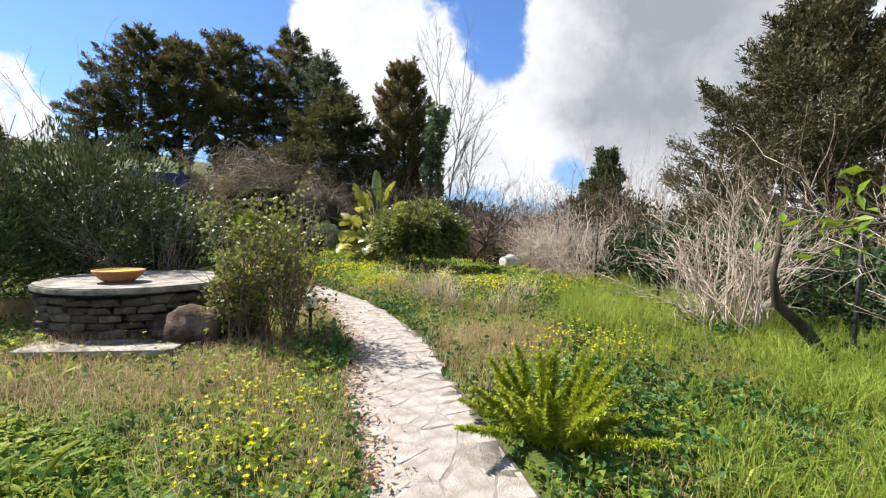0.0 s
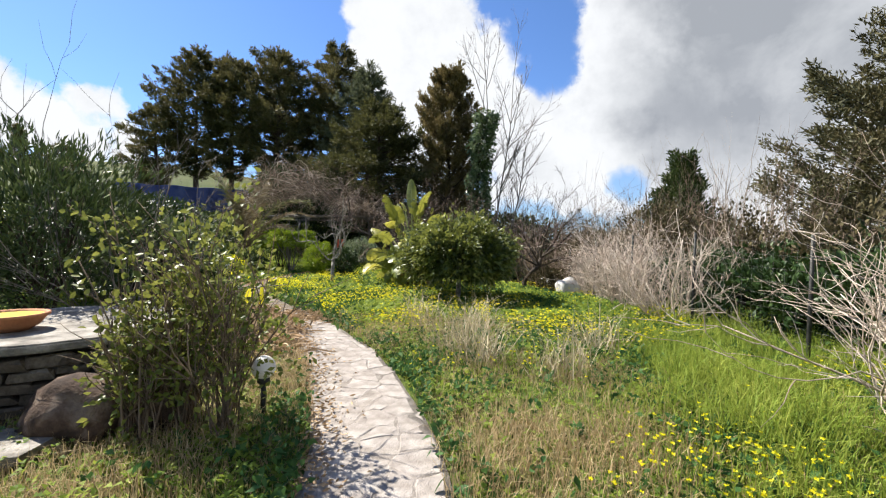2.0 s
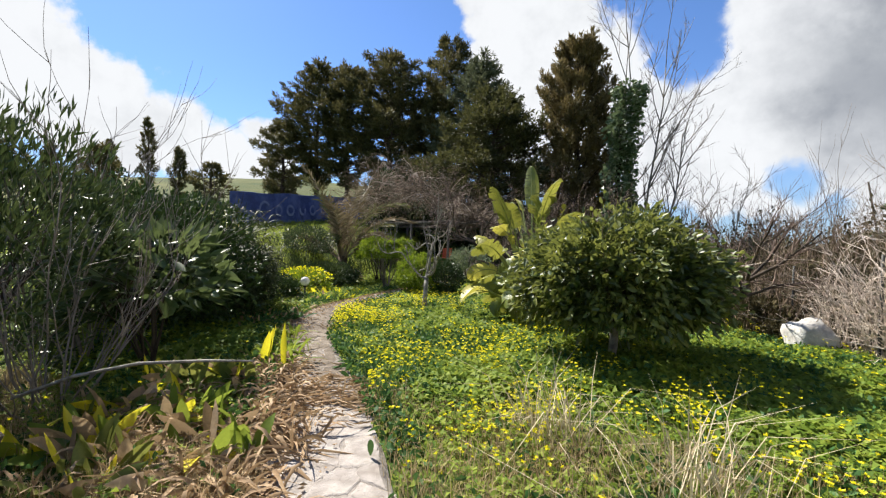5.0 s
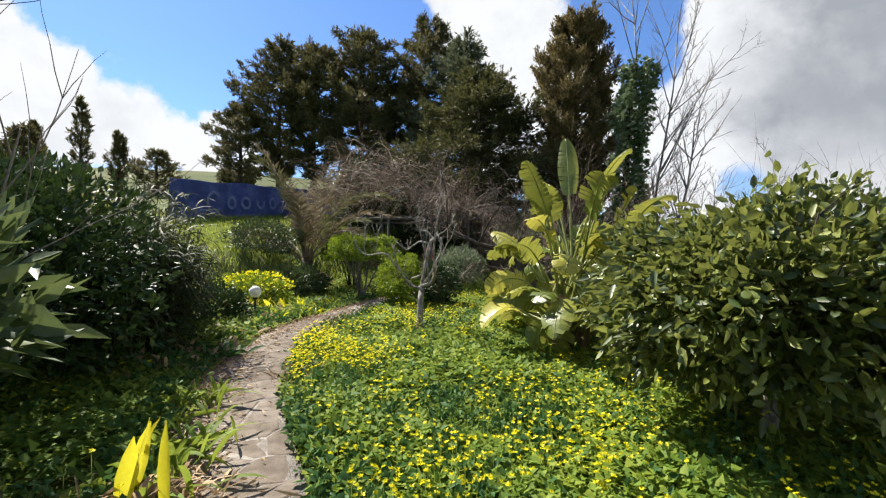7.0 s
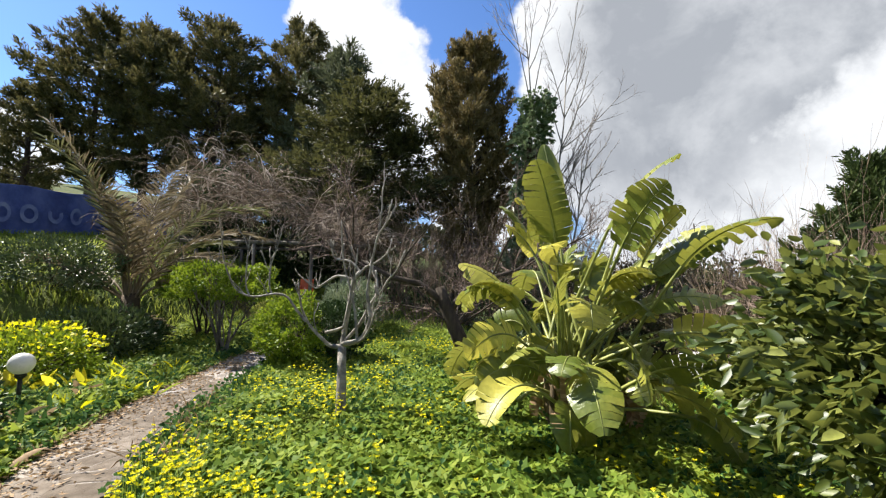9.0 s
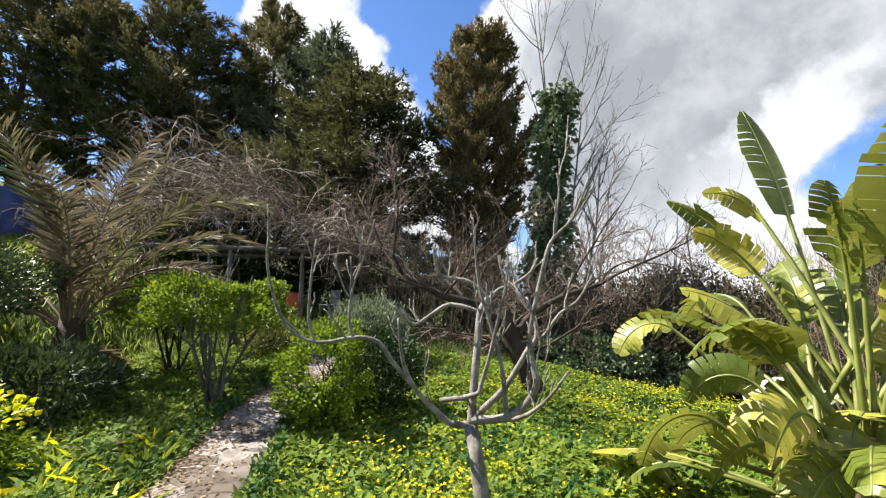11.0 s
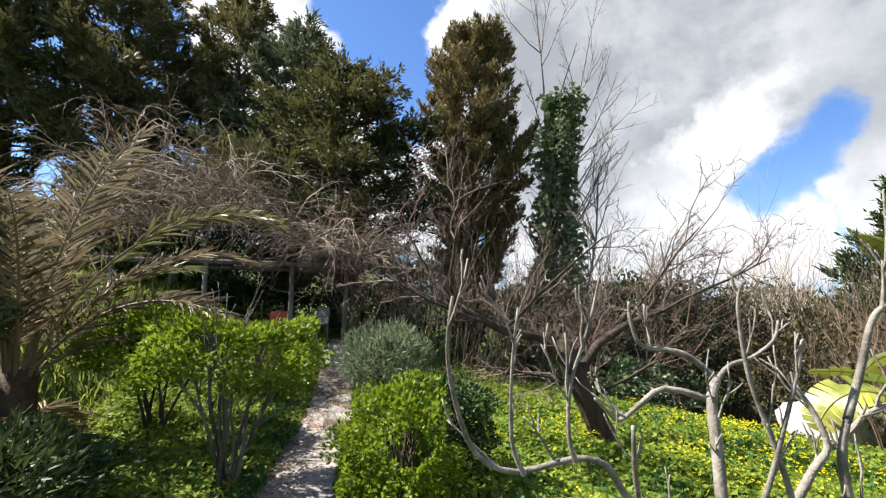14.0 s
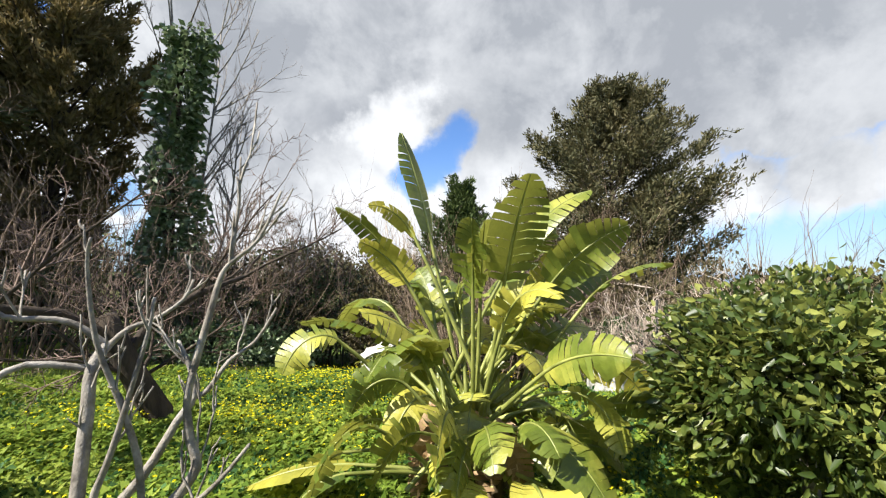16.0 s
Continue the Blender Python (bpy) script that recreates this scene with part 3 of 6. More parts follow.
def conifer(name, x, y, height, bare, radius, material, label, seed, limbs=66, sprays=400, size=0.26, peak=0.35, up=0.25, clumps=4, trunk_r=0.22, dead=0, puff=0.155, cone=0.75):
    """A needle tree: trunk, limbs, dead twigs and a crown of sprays in ragged clumps. bare: height of clear trunk; peak: where the crown is widest."""
    r = np.random.default_rng(seed)
    tree = thing(name, x, y, label, "tree", "")
    P = np.array([[0.25 * noise.noise(Vector((k * 0.4, seed, 0))) * k / 8, 0.2 * noise.noise(Vector((seed, k * 0.4, 0))) * k / 8, height * 0.97 * k / 8 - 0.2] for k in range(9)])
    trunk_R = np.linspace(trunk_r, 0.03, 9)
    part("trunk", data("trunk", *tube(P, trunk_R, 9), True), BARK, tree)
    wood, green, bits = [], [], []
    for k in range(limbs):
        u = (k + r.random()) / limbs
        z = bare + (height - bare) * u
        prof = (u / peak) ** 0.6 if u < peak else ((1 - u) / (1 - peak)) ** cone
        L = radius * max(prof, 0.12) * r.uniform(0.55, 1.12)
        a = k * 2.4 + r.uniform(-0.5, 0.5)
        d = np.array([math.cos(a), math.sin(a), up * (0.3 + u) + r.normal(0, 0.1)])
        t = np.linspace(0, 1, 5)[:, None]
        c = np.array([np.interp(z, P[:, 2], P[:, 0]), np.interp(z, P[:, 2], P[:, 1]), z])
        pts = c + d * L * t + np.array([0, 0, 0.12 * L]) * t ** 2
        wood.append(tube(pts, np.linspace(0.05 * (1.2 - u), 0.012, 5), 4))
        share = min(1.0, L / radius)
        n = int(sprays * (0.35 + 0.65 * share))
        twigs = clumps * 3
        m_ = max(n // twigs, 6)
        flat_way = np.array([-d[1], d[0], 0.0])
        for c_i in range(twigs):      # plumes along the limb, their tips turned up
            f = 1.02 if c_i == 0 else r.uniform(0.22, 1.0) ** 0.75
            root = c + d * L * f + np.array([0, 0, 0.12 * L * f * f])
            axis_ = unit(d * r.uniform(0.3, 1.0) + flat_way * r.normal(0, 0.75) + np.array([0, 0, up * 0.7 + 0.12 + r.normal(0, 0.22)]))
            long_ = (0.3 + puff * 1.6 * radius * r.uniform(0.5, 1.2)) * (0.55 + 0.45 * share) * (0.75 if f > 0.95 else 1.0)
            w = r.random((m_, 1)) ** 0.8
            spot = root + axis_ * long_ * w + r.normal(0, 0.17, (m_, 3)) * long_ * (1.05 - 0.75 * w) * np.array([1, 1, 0.75])
            out = unit(axis_ * 0.9 + r.normal(0, 0.5, (m_, 3)) + np.array([0, 0, 0.15]))
            green.append(leaves(r, spot, out, size, size * 0.27, 0.1))
    part("branchwork", data("branchwork", *merge(wood), True), BARK, tree, kind="stuff")
    if dead:
        lines = []
        for k in range(dead):
            z = r.uniform(bare * 0.4, bare + (height - bare) * 0.45)
            a = r.uniform(0, 6.28)
            grow(r, (0, 0, z), (math.cos(a), math.sin(a), r.uniform(-0.3, 0.3)), radius * r.uniform(0.7, 1.15), 0.02, 0, dict(levels=2, kids=[5], shrink=0.4, spread=0.8, lift=0.0, wander=0.15, least=0.006), lines)
        part("dead_twigwork", data("dead_twigwork", *limbs_mesh(lines, 3)), GREY_TWIG, tree, "bare grey dead twigs", "stuff")
    part("crown", data("crown", *merge(green)), material, tree)
    return tree


def shrub(name, x, y, size, count, length, width, material, label, seed, category="shrub", low=-0.5, centre=None, stems=9, flat=None, lump=0.35, clump=0.0, group="", wood=BARK,
          rise=0.3, fill=0.45, stem_r=0.018, droop=0.0, z=None):
    """A leafy shrub: stems that fork, and a crown of single leaves in an uneven mass."""
    r = np.random.default_rng(seed)
    ob = thing(name, x, y, label, category, group, z)
    cz = size[2] * 1.02 if centre is None else centre
    lines = []
    for k in range(stems):
        a = r.uniform(0, 6.28)
        tip = np.array([math.cos(a) * size[0] * r.uniform(0.2, 0.8), math.sin(a) * size[1] * r.uniform(0.2, 0.8), cz + size[2] * r.uniform(-0.1, 0.6)])
        b = np.array([r.normal(0, 0.06), r.normal(0, 0.06), -0.05])
        grow(r, b, tip - b, np.linalg.norm(tip - b), stem_r * r.uniform(0.7, 1.3), 0, dict(levels=2, kids=[4], shrink=0.45, spread=0.6, lift=0.02, wander=0.1, least=0.005), lines)
    part("stemwork", data("stemwork", *limbs_mesh(lines, 5), True), wood, ob, kind="stuff")
    P, D = shell(r, count, (1, 1, 1), low, fill, flat)
    P = lumpy(P, lump, 2.3, seed) * np.array(size)
    if clump:
        k = np.array([noise.noise(Vector(p) * 3.1 / clump + Vector((seed, 0, 0))) for p in P])
        sel = k > -0.12
        P, D = P[sel], D[sel]
    D = unit(D * 0.8 + r.normal(0, 0.55, P.shape) + np.array([0, 0, rise]))
    P = P + np.array([0, 0, cz])
    P[:, 2] = np.maximum(P[:, 2], 0.03)
    part("crown", data("crown", *leaves(r, P, D, length, width, 0.22, droop)), material, ob)
    return ob


def bare_bush(name, x, y, count, height, spread, material, label, seed, spec=None, rad=0.012, foot=0.3, category="bush", group="", lean=(0, 0), z=None):
    """A thicket of bare upright canes."""
    r = np.random.default_rng(seed)
    ob = thing(name, x, y, label, category, group, z)
    spec = spec or dict(levels=3, kids=[4, 3], shrink=0.5, spread=0.45, lift=0.06, wander=0.12, least=0.0035, first=0.2)
    for part_no in range(3):
        lines = []
        for k in range(count // 3):
            a = r.uniform(0, 6.28)
            f = foot * r.random() ** 0.5
            d = np.array([math.cos(a) * spread * r.random() + lean[0], math.sin(a) * spread * r.random() + lean[1], 1.0])
            grow(r, (math.cos(a) * f, math.sin(a) * f, -0.05), d, height * r.uniform(0.5, 1.1), rad * r.uniform(0.6, 1.4), 0, spec, lines)
        part("brushwood", data("brushwood", *limbs_mesh(lines, 4), True), material, ob, kind="stuff")
    return ob


def bare_tree(name, x, y, lines, material, label, twig_material=None, category="tree", twigs_from=2):
    ob = thing(name, x, y, label, category)
    part("trunk", data("trunk", *limbs_mesh(lines, 8, 4, lambda lv: lv == 0), True), material, ob)
    if any(lv == 1 for _, _, lv in lines):
        for P, R, lv in lines:
            if 0 < lv < twigs_from:
                part("limb", data("limb", *tube(P, R, 6), True), material, ob)
    if any(lv >= twigs_from for _, _, lv in lines):
        part("twigwork", data("twigwork", *limbs_mesh(lines, 4, 3, lambda lv: lv >= twigs_from)), twig_material or material, ob, kind="stuff")
    return ob


# pines behind the garden, in a ragged row
DARK = "tall dark pine with ragged crown and bare lower trunk"
conifer("pine_tree", -22.36, 31.1, 10.9, 1.8, 3.0, PINE, DARK, 11, peak=0.45, limbs=95, sprays=520, cone=0.55)
conifer("pine_tree", -19.2, 30.7, 10.4, 1.8, 2.7, PINE, DARK, 12, peak=0.5, limbs=85, sprays=500, cone=0.55)
conifer("pine_tree", -15.5, 30.6, 11.2, 1.7, 3.3, PINE, DARK, 13, peak=0.45, limbs=100, sprays=520, cone=0.55)
conifer("pine_tree", -11.57, 31.9, 12.9, 1.7, 2.9, PINE, DARK, 14, peak=0.4, limbs=95, sprays=500, cone=0.55)
conifer("pine_tree", -25.2, 30.5, 6.8, 1.0, 2.5, PINE, "smaller dark pine at the end of the row", 15, limbs=52, sprays=460)
conifer("pine_tree", -13.6, 33.6, 10.0, 1.6, 3.0, PINE, DARK, 19, limbs=55)
conifer("pine_tree", -17.6, 33.8, 9.6, 1.6, 3.0, PINE, DARK, 20, limbs=55)
conifer("cedar_tree", -8.5, 29.6, 11.7, 1.2, 3.3, GREY_PINE, "pointed grey-green cedar with upswept twigs", 18, limbs=100, sprays=480, peak=0.3, up=0.3, cone=0.65)
conifer("cedar_tree", -6.6, 25.7, 8.6, 1.9, 4.0, CEDAR, "broad olive-green cedar with layered level branches", 16, limbs=120, sprays=640, peak=0.26, up=0.05, dead=12, clumps=5, puff=0.12, size=0.21, cone=0.7)
conifer("cypress_tree", -2.45, 24.9, 10.25, 0.3, 1.8, BROWN_CYPRESS, "brownish green cypress with dead twigs below", 17, limbs=170, sprays=620, size=0.19, peak=0.45, up=0.95, dead=24, puff=0.15, cone=0.42)
conifer("cypress_tree", 13.9, 16.0, 11.6, 0.3, 4.75, GREY_CYPRESS, "broad grey-green cypress with pointed top beyond the fence", 32, limbs=250, sprays=700, size=0.21, peak=0.26, up=0.45, clumps=6, puff=0.12, cone=0.6)
conifer("juniper_tree", 7.65, 19.75, 6.2, 0.2, 2.1, JUNIPER, "small conical green juniper beyond the fence", 33, limbs=100, size=0.2, peak=0.16, up=0.6, cone=0.95)
for k, (x, y, hgt) in enumerate(((-37.0, 27.5, 6.6), (-39.5, 26.0, 4.6), (-34.5, 28.5, 4.2), (-41.5, 23.0, 4.0))):
    conifer("columnar_cypress", x, y, hgt, 0.2, 0.75, PINE, "slim dark columnar cypress on the hill", 40 + k, limbs=40, sprays=90, size=0.3, peak=0.3, up=1.6, trunk_r=0.12)
for k, (x, y, hgt) in enumerate(((-43.0, 27.0, 4.4), (-37.8, 24.6, 4.2), (-32.0, 29.5, 3.2), (-30.5, 36.0, 3.0), (-46.0, 22.0, 4.5))):
    conifer("hill_pine", x, y, hgt, 0.3, 1.7, PINE, "low dark pine on the grassy hill", 50 + k, limbs=30, sprays=120, size=0.36)

# ivy-clad trunk and the tall bare tree beside it
r = np.random.default_rng(60)
lines = []
grow(r, (0, 0, -0.1), (0.04, 0, 1), 8.2, 0.15, 0, dict(levels=3, kids=[12, 4], shrink=0.16, spread=0.8, lift=0.05, wander=0.03, least=0.006, thin=0.2), lines)
ivy_tree = thing("ivy_clad_tree", -0.7, 22.7, "bare trunk wrapped thickly in dark green ivy", "tree")
part("trunk", data("trunk", *limbs_mesh(lines, 8), True), BARK, ivy_tree)
n = 7000
u = r.random(n)
a = r.uniform(0, 6.28, n)
rad = (0.6 - 0.24 * u + 0.32 * np.sin(17 * u + 3 * np.sin(a)) * np.cos(2 * a + 9 * u)) * (0.5 + 0.6 * r.random(n))
P = np.stack([np.cos(a) * rad + 0.25 * u, np.sin(a) * rad, 0.3 + 7.9 * u], 1)
D = np.stack([np.cos(a), np.sin(a), r.normal(-0.2, 0.5, n)], 1) + r.normal(0, 0.4, (n, 3))
part("ivy", data("ivy", *leaves(r, P, D, 0.17, 0.14, 0.15)), IVY, ivy_tree, "dark glossy ivy leaves")

lines = []
for k in range(3):
    grow(r, (0.15 * k, 0.1 * k, -0.1), ((0.02, 0.12, 0.3)[k], 0, 1), (11.2, 9.6, 7.0)[k], 0.055, 0, dict(levels=4, kids=[16, 8, 5], shrink=0.30, spread=0.75, lift=0.09, wander=0.06, least=0.0045, first=0.3), lines)
bare_tree("bare_poplar", -0.2, 23.6, lines, GREY_BARK, "tall thin leafless tree against the clouds", GREY_TWIG)
lines = []
for k in range(4):
    a = k * 1.6
    grow(r, (0, 0, 0), (0.6 * math.cos(a) + 0.3, 0.6 * math.sin(a), 1), 4.6, 0.045, 0, dict(levels=4, kids=[8, 6, 4], shrink=0.45, spread=0.7, lift=0.06, wander=0.09, least=0.007), lines)
bare_tree("bare_tree", 2.2, 24.2, lines, GREY_BARK, "spreading leafless tree with dark thin branches", GREY_TWIG)
for k, (x, y, hgt) in enumerate(((14.5, 29.0, 6.5), (17.0, 30.5, 6.0), (6.5, 33.0, 4.0))):
    bare_bush("bare_sapling", x, y, 30, hgt, 0.25, PALE_TWIG, "pale leafless saplings beyond the fence", 70 + k, category="tree", rad=0.03, foot=0.8)

# brown thickets that close the garden behind and beside
THICKET = "dense brown leafless thicket with tangled twigs"
for k, (x, y, hgt, c) in enumerate(((-3.6, 21.6, 2.3, 60), (-1.4, 21.8, 2.5, 60), (0.8, 22.0, 2.7, 60), (4.6, 22.6, 3.3, 60), (6.4, 19.6, 3.2, 60), (6.6, 16.6, 3.0, 60), (6.2, 13.4, 2.9, 60), (-5.2, 23.6, 2.6, 60),
                                    (6.2, 10.4, 2.3, 45), (8.2, 14.6, 3.2, 45), (7.6, 7.2, 2.4, 45), (1.7, 15.3, 1.5, 42), (2.6, 16.6, 1.7, 45), (4.4, 16.4, 2.6, 60), (4.4, 19.0, 2.7, 60))):
    bare_bush("thicket", x, y, c, hgt * 1.15, 0.75, (BROWN_TWIG, RED_TWIG)[k % 2 if k < 5 else 0], THICKET, 80 + k, rad=0.014, foot=1.1, group="thickets")
for k, (x, y, sx, sz) in enumerate(((-2.6, 22.6, 1.7, 0.9), (0.6, 22.0, 1.9, 1.0), (3.6, 22.0, 2.0, 1.45), (6.8, 20.6, 2.0, 1.5), (8.0, 17.4, 2.0, 1.4), (8.4, 12.0, 1.8, 1.1), (9.4, 7.0, 1.8, 1.0), (-0.6, 20.9, 1.5, 0.45), (1.0, 21.2, 1.4, 0.5), (4.6, 10.4, 0.9, 0.6), (-5.8, 25.2, 1.0, 0.8), (-4.6, 25.8, 1.0, 0.7), (5.0, 7.6, 1.0, 0.6), (5.6, 6.0, 1.0, 0.55), (5.2, 9.8, 1.2, 0.75), (5.0, 12.0, 1.2, 0.8), (5.8, 7.6, 1.2, 0.8), (6.4, 9.2, 1.3, 0.95), (6.6, 11.2, 1.3, 1.0), (4.3, 8.8, 0.8, 0.5), (4.2, 10.2, 0.8, 0.55), (4.1, 11.6, 0.8, 0.6), (3.9, 13.0, 0.9, 0.6), (5.0, 13.8, 1.2, 1.5), (5.3, 15.8, 1.4, 1.7), (5.4, 18.0, 1.4, 1.7), (4.6, 20.0, 1.4, 1.5), (1.9, 21.6, 1.3, 1.0), (5.6, 11.6, 1.1, 1.2), (6.0, 9.4, 1.1, 1.1), (0.9, 22.6, 1.2, 1.5), (2.6, 22.6, 1.4, 1.7), (4.3, 23.0, 1.4, 1.9), (6.4, 23.5, 1.5, 2.0), (2.0, 15.6, 0.6, 0.4), (3.4, 17.4, 0.9, 1.1), (3.4, 15.3, 0.8, 0.95), (3.5, 19.8, 1.0, 1.3))):
    shrub("undergrowth", x, y, (sx, 1.2, sz), 5000, 0.11, 0.06, BRAMBLE if k > 22 else DARK_LEAF if k < 7 or k > 8 else IVY, "dark evergreen undergrowth with ivy and bramble", 100 + k, low=-0.9, stems=4, lump=0.6, clump=1.2, group="undergrowth")
for k, (x, y, s) in enumerate(((20, 46, 3.5), (12, 52, 3.0), (28, 40, 3.2), (2, 55, 3.5), (36, 34, 3.0), (-6, 52, 3.0), (40, 22, 2.5), (34, 14, 2.2), (30, 6, 2.5), (24, 10, 2.2))):
    shrub("distant_tree", x, y, (s * 1.5, s * 1.3, s * 0.8), 2600, 0.55, 0.32, FAR_GREEN, "rounded dull green tree in the distance", 120 + k, "tree", stems=3, lump=0.5, stem_r=0.1, group="distant trees")

# citrus tree on the lawn
r = np.random.default_rng(140)
citrus = thing("citrus_tree", -0.58, 11.0, "round glossy dark green citrus tree on short trunk", "tree")
lines = []
grow(r, (0, 0, -0.05), (0.05, 0.1, 1), 0.6, 0.06, 0, dict(levels=1, kids=[], shrink=1, spread=0, lift=0, wander=0.04, taper=0.2), lines)
part("trunk", data("trunk", *limbs_mesh(lines, 8), True), GREY_BARK, citrus)
lines = []
for k in range(11):
    a = k * 2.4
    grow(r, (0.03, 0.05, 0.5), (math.cos(a), math.sin(a), r.uniform(0.2, 1.1)), 1.0, 0.03, 0, dict(levels=3, kids=[5, 4], shrink=0.5, spread=0.6, lift=0.03, wander=0.12, least=0.004), lines)
part("branchwork", data("branchwork", *limbs_mesh(lines, 5), True), BARK, citrus)
tips = []
for k in range(330):
    d = unit(r.normal(size=3))
    if d[2] < -0.75:
        continue
    rr = 1 - 0.5 * r.random() ** 1.5
    bump_ = 1 + 0.28 * noise.noise(Vector(d) * 2.4 + Vector((3, 0, 0))) + 0.16 * noise.noise(Vector(d) * 6) + (0.1 if r.random() < 0.1 else 0)
    tips.append((d * rr * bump_ * np.array([1.16, 1.12, 0.72]) + np.array([0, 0, 1.0]), d))
P = np.concatenate([c + r.normal(0, 0.095, (74, 3)) for c, d in tips])
D = np.concatenate([unit(np.tile(d, (74, 1)) + r.normal(0, 0.6, (74, 3)) + np.array([0, 0, 0.1])) for c, d in tips])
P[:, 2] = np.maximum(P[:, 2], 0.1)
part("crown", data("crown", *ovate(r, P, D, 0.102, 0.045, 0.15)), ORANGE_LEAF, citrus)

# small bare fruit tree by the fence, crooked
r = np.random.default_rng(150)
lines = [(np.array([[0, 0, -0.1], [-0.05, 0, 0.25], [0.12, 0, 0.5], [0.35, 0.05, 0.7], [0.4, 0.05, 0.95]]), np.array([0.08, 0.075, 0.07, 0.06, 0.05]), 0)]
for k in range(9):
    a = k * 2.4
    b = lines[0][0][2 + k % 3]
    grow(r, b, (math.cos(a), math.sin(a), 0.7), 1.3, 0.032, 1, dict(levels=4, kids=[0, 7, 5], shrink=0.5, spread=0.75, lift=0.05, wander=0.14, least=0.004), lines)
bare_tree("bare_fruit_tree", 1.1, 13.9, lines, BARK, "crooked leafless fruit tree with dark twiggy crown", RED_TWIG)

# leaning old tree with reddish twigs
r = np.random.default_rng(151)
lines = [(np.array([[0, 0, -0.15], [0.0, 0, 0.15], [-0.2, 0.05, 0.55], [-0.38, 0.1, 0.95], [-0.5, 0.1, 1.3]]), np.array([0.19, 0.16, 0.14, 0.13, 0.1]), 0)]
lines.append((np.array([[-0.4, 0.1, 1.0], [-0.9, 0.0, 1.35], [-1.4, -0.1, 1.45], [-2.0, -0.1, 1.75]]), np.array([0.075, 0.065, 0.055, 0.035]), 1))
lines.append((np.array([[-0.3, 0.1, 0.85], [0.0, 0.1, 1.25], [0.5, 0.2, 1.5], [1.1, 0.2, 1.7]]), np.array([0.07, 0.06, 0.05, 0.03]), 1))
TW = dict(levels=5, kids=[0, 9, 6, 4], shrink=0.48, spread=0.95, lift=0.025, wander=0.17, least=0.004, first=0.15)
for k in range(13):
    a = k * 2.4
    b = lines[(0, 1, 2)[k % 3]][0]
    b = b[2 + k % (len(b) - 2)]
    grow(r, b, (math.cos(a), 0.7 * math.sin(a), 0.6), 1.6, 0.024, 1, TW, lines)
bare_tree("leaning_fruit_tree", -2.95, 17.0, lines, BARK, "old leaning dark trunk with leafless reddish twigs", RED_TWIG)

# young fig with smooth grey limbs
fork = np.array([-0.06, 0.20, 0.66])
fig_lines = [(np.array([[0, 0, -0.1], [0, 0, 0.2], fork * 0.6 + [0, 0, 0.1], fork]), np.array([0.06, 0.052, 0.048, 0.046]), 0)]


def fig_limb(r0, r1, *points):
    """A bent limb that tapers from r0 to r1."""
    fig_lines.append((catmull(points, 3), 0.82 * np.linspace(r0, r1, 3 * len(points) - 2), 1))


fig_limb(0.036, 0.03, (-0.06, 0.2, 0.69), (-0.04, 0.24, 0.92), (-0.01, 0.29, 1.2), (0.01, 0.33, 1.4), (0.07, 0.36, 1.49))
fig_limb(0.021, 0.009, (0.03, 0.34, 1.39), (-0.19, 0.41, 1.44), (-0.33, 0.42, 1.36), (-0.44, 0.42, 1.29), (-0.52, 0.4, 1.34), (-0.6, 0.38, 1.41))
fig_limb(0.022, 0.009, (0.07, 0.36, 1.49), (-0.02, 0.4, 1.58), (-0.1, 0.43, 1.62), (-0.25, 0.49, 1.64), (-0.3, 0.5, 1.73), (-0.32, 0.5, 1.87))
fig_limb(0.018, 0.008, (0.07, 0.36, 1.48), (0.15, 0.35, 1.56), (0.25, 0.32, 1.6), (0.36, 0.29, 1.69), (0.41, 0.3, 1.79))
fig_limb(0.034, 0.01, (-0.06, 0.2, 0.67), (-0.19, 0.22, 0.67), (-0.28, 0.22, 0.74), (-0.39, 0.22, 0.84), (-0.47, 0.22, 0.95), (-0.53, 0.19, 1.11), (-0.56, 0.16, 1.35))
fig_limb(0.022, 0.008, (-0.46, 0.18, 0.93), (-0.59, 0.19, 1.07), (-0.68, 0.18, 1.19), (-0.82, 0.19, 1.22), (-1.07, 0.2, 1.18), (-1.25, 0.17, 1.27), (-1.35, 0.14, 1.49), (-1.39, 0.11, 1.69), (-1.38, 0.08, 1.88))
fig_limb(0.014, 0.006, (-0.84, 0.14, 1.23), (-0.87, 0.14, 1.33), (-0.86, 0.14, 1.54), (-0.79, 0.12, 1.76), (-0.74, 0.11, 1.98))
fig_limb(0.013, 0.006, (-1.07, 0.12, 1.2), (-1.12, 0.13, 1.33), (-1.12, 0.13, 1.61), (-1.1, 0.12, 1.84))
fig_limb(0.036, 0.018, (-0.05, 0.19, 0.7), (0.14, 0.05, 0.76), (0.23, -0.03, 0.86), (0.28, -0.09, 0.99), (0.26, -0.07, 1.1), (0.24, -0.07, 1.27), (0.25, -0.09, 1.41))
fig_limb(0.021, 0.007, (0.25, -0.09, 1.41), (0.29, -0.13, 1.64), (0.32, -0.15, 1.8), (0.35, -0.18, 1.88), (0.43, -0.27, 1.99), (0.49, -0.34, 2.21))
fig_limb(0.013, 0.005, (0.35, -0.18, 1.88), (0.36, -0.19, 2.01), (0.37, -0.2, 2.17), (0.37, -0.2, 2.36))
fig_limb(0.028, 0.012, (-0.03, 0.19, 0.73), (0.14, 0.11, 0.93), (0.26, 0.06, 1.16), (0.32, 0.04, 1.26), (0.31, 0.08, 1.39), (0.28, 0.14, 1.51))
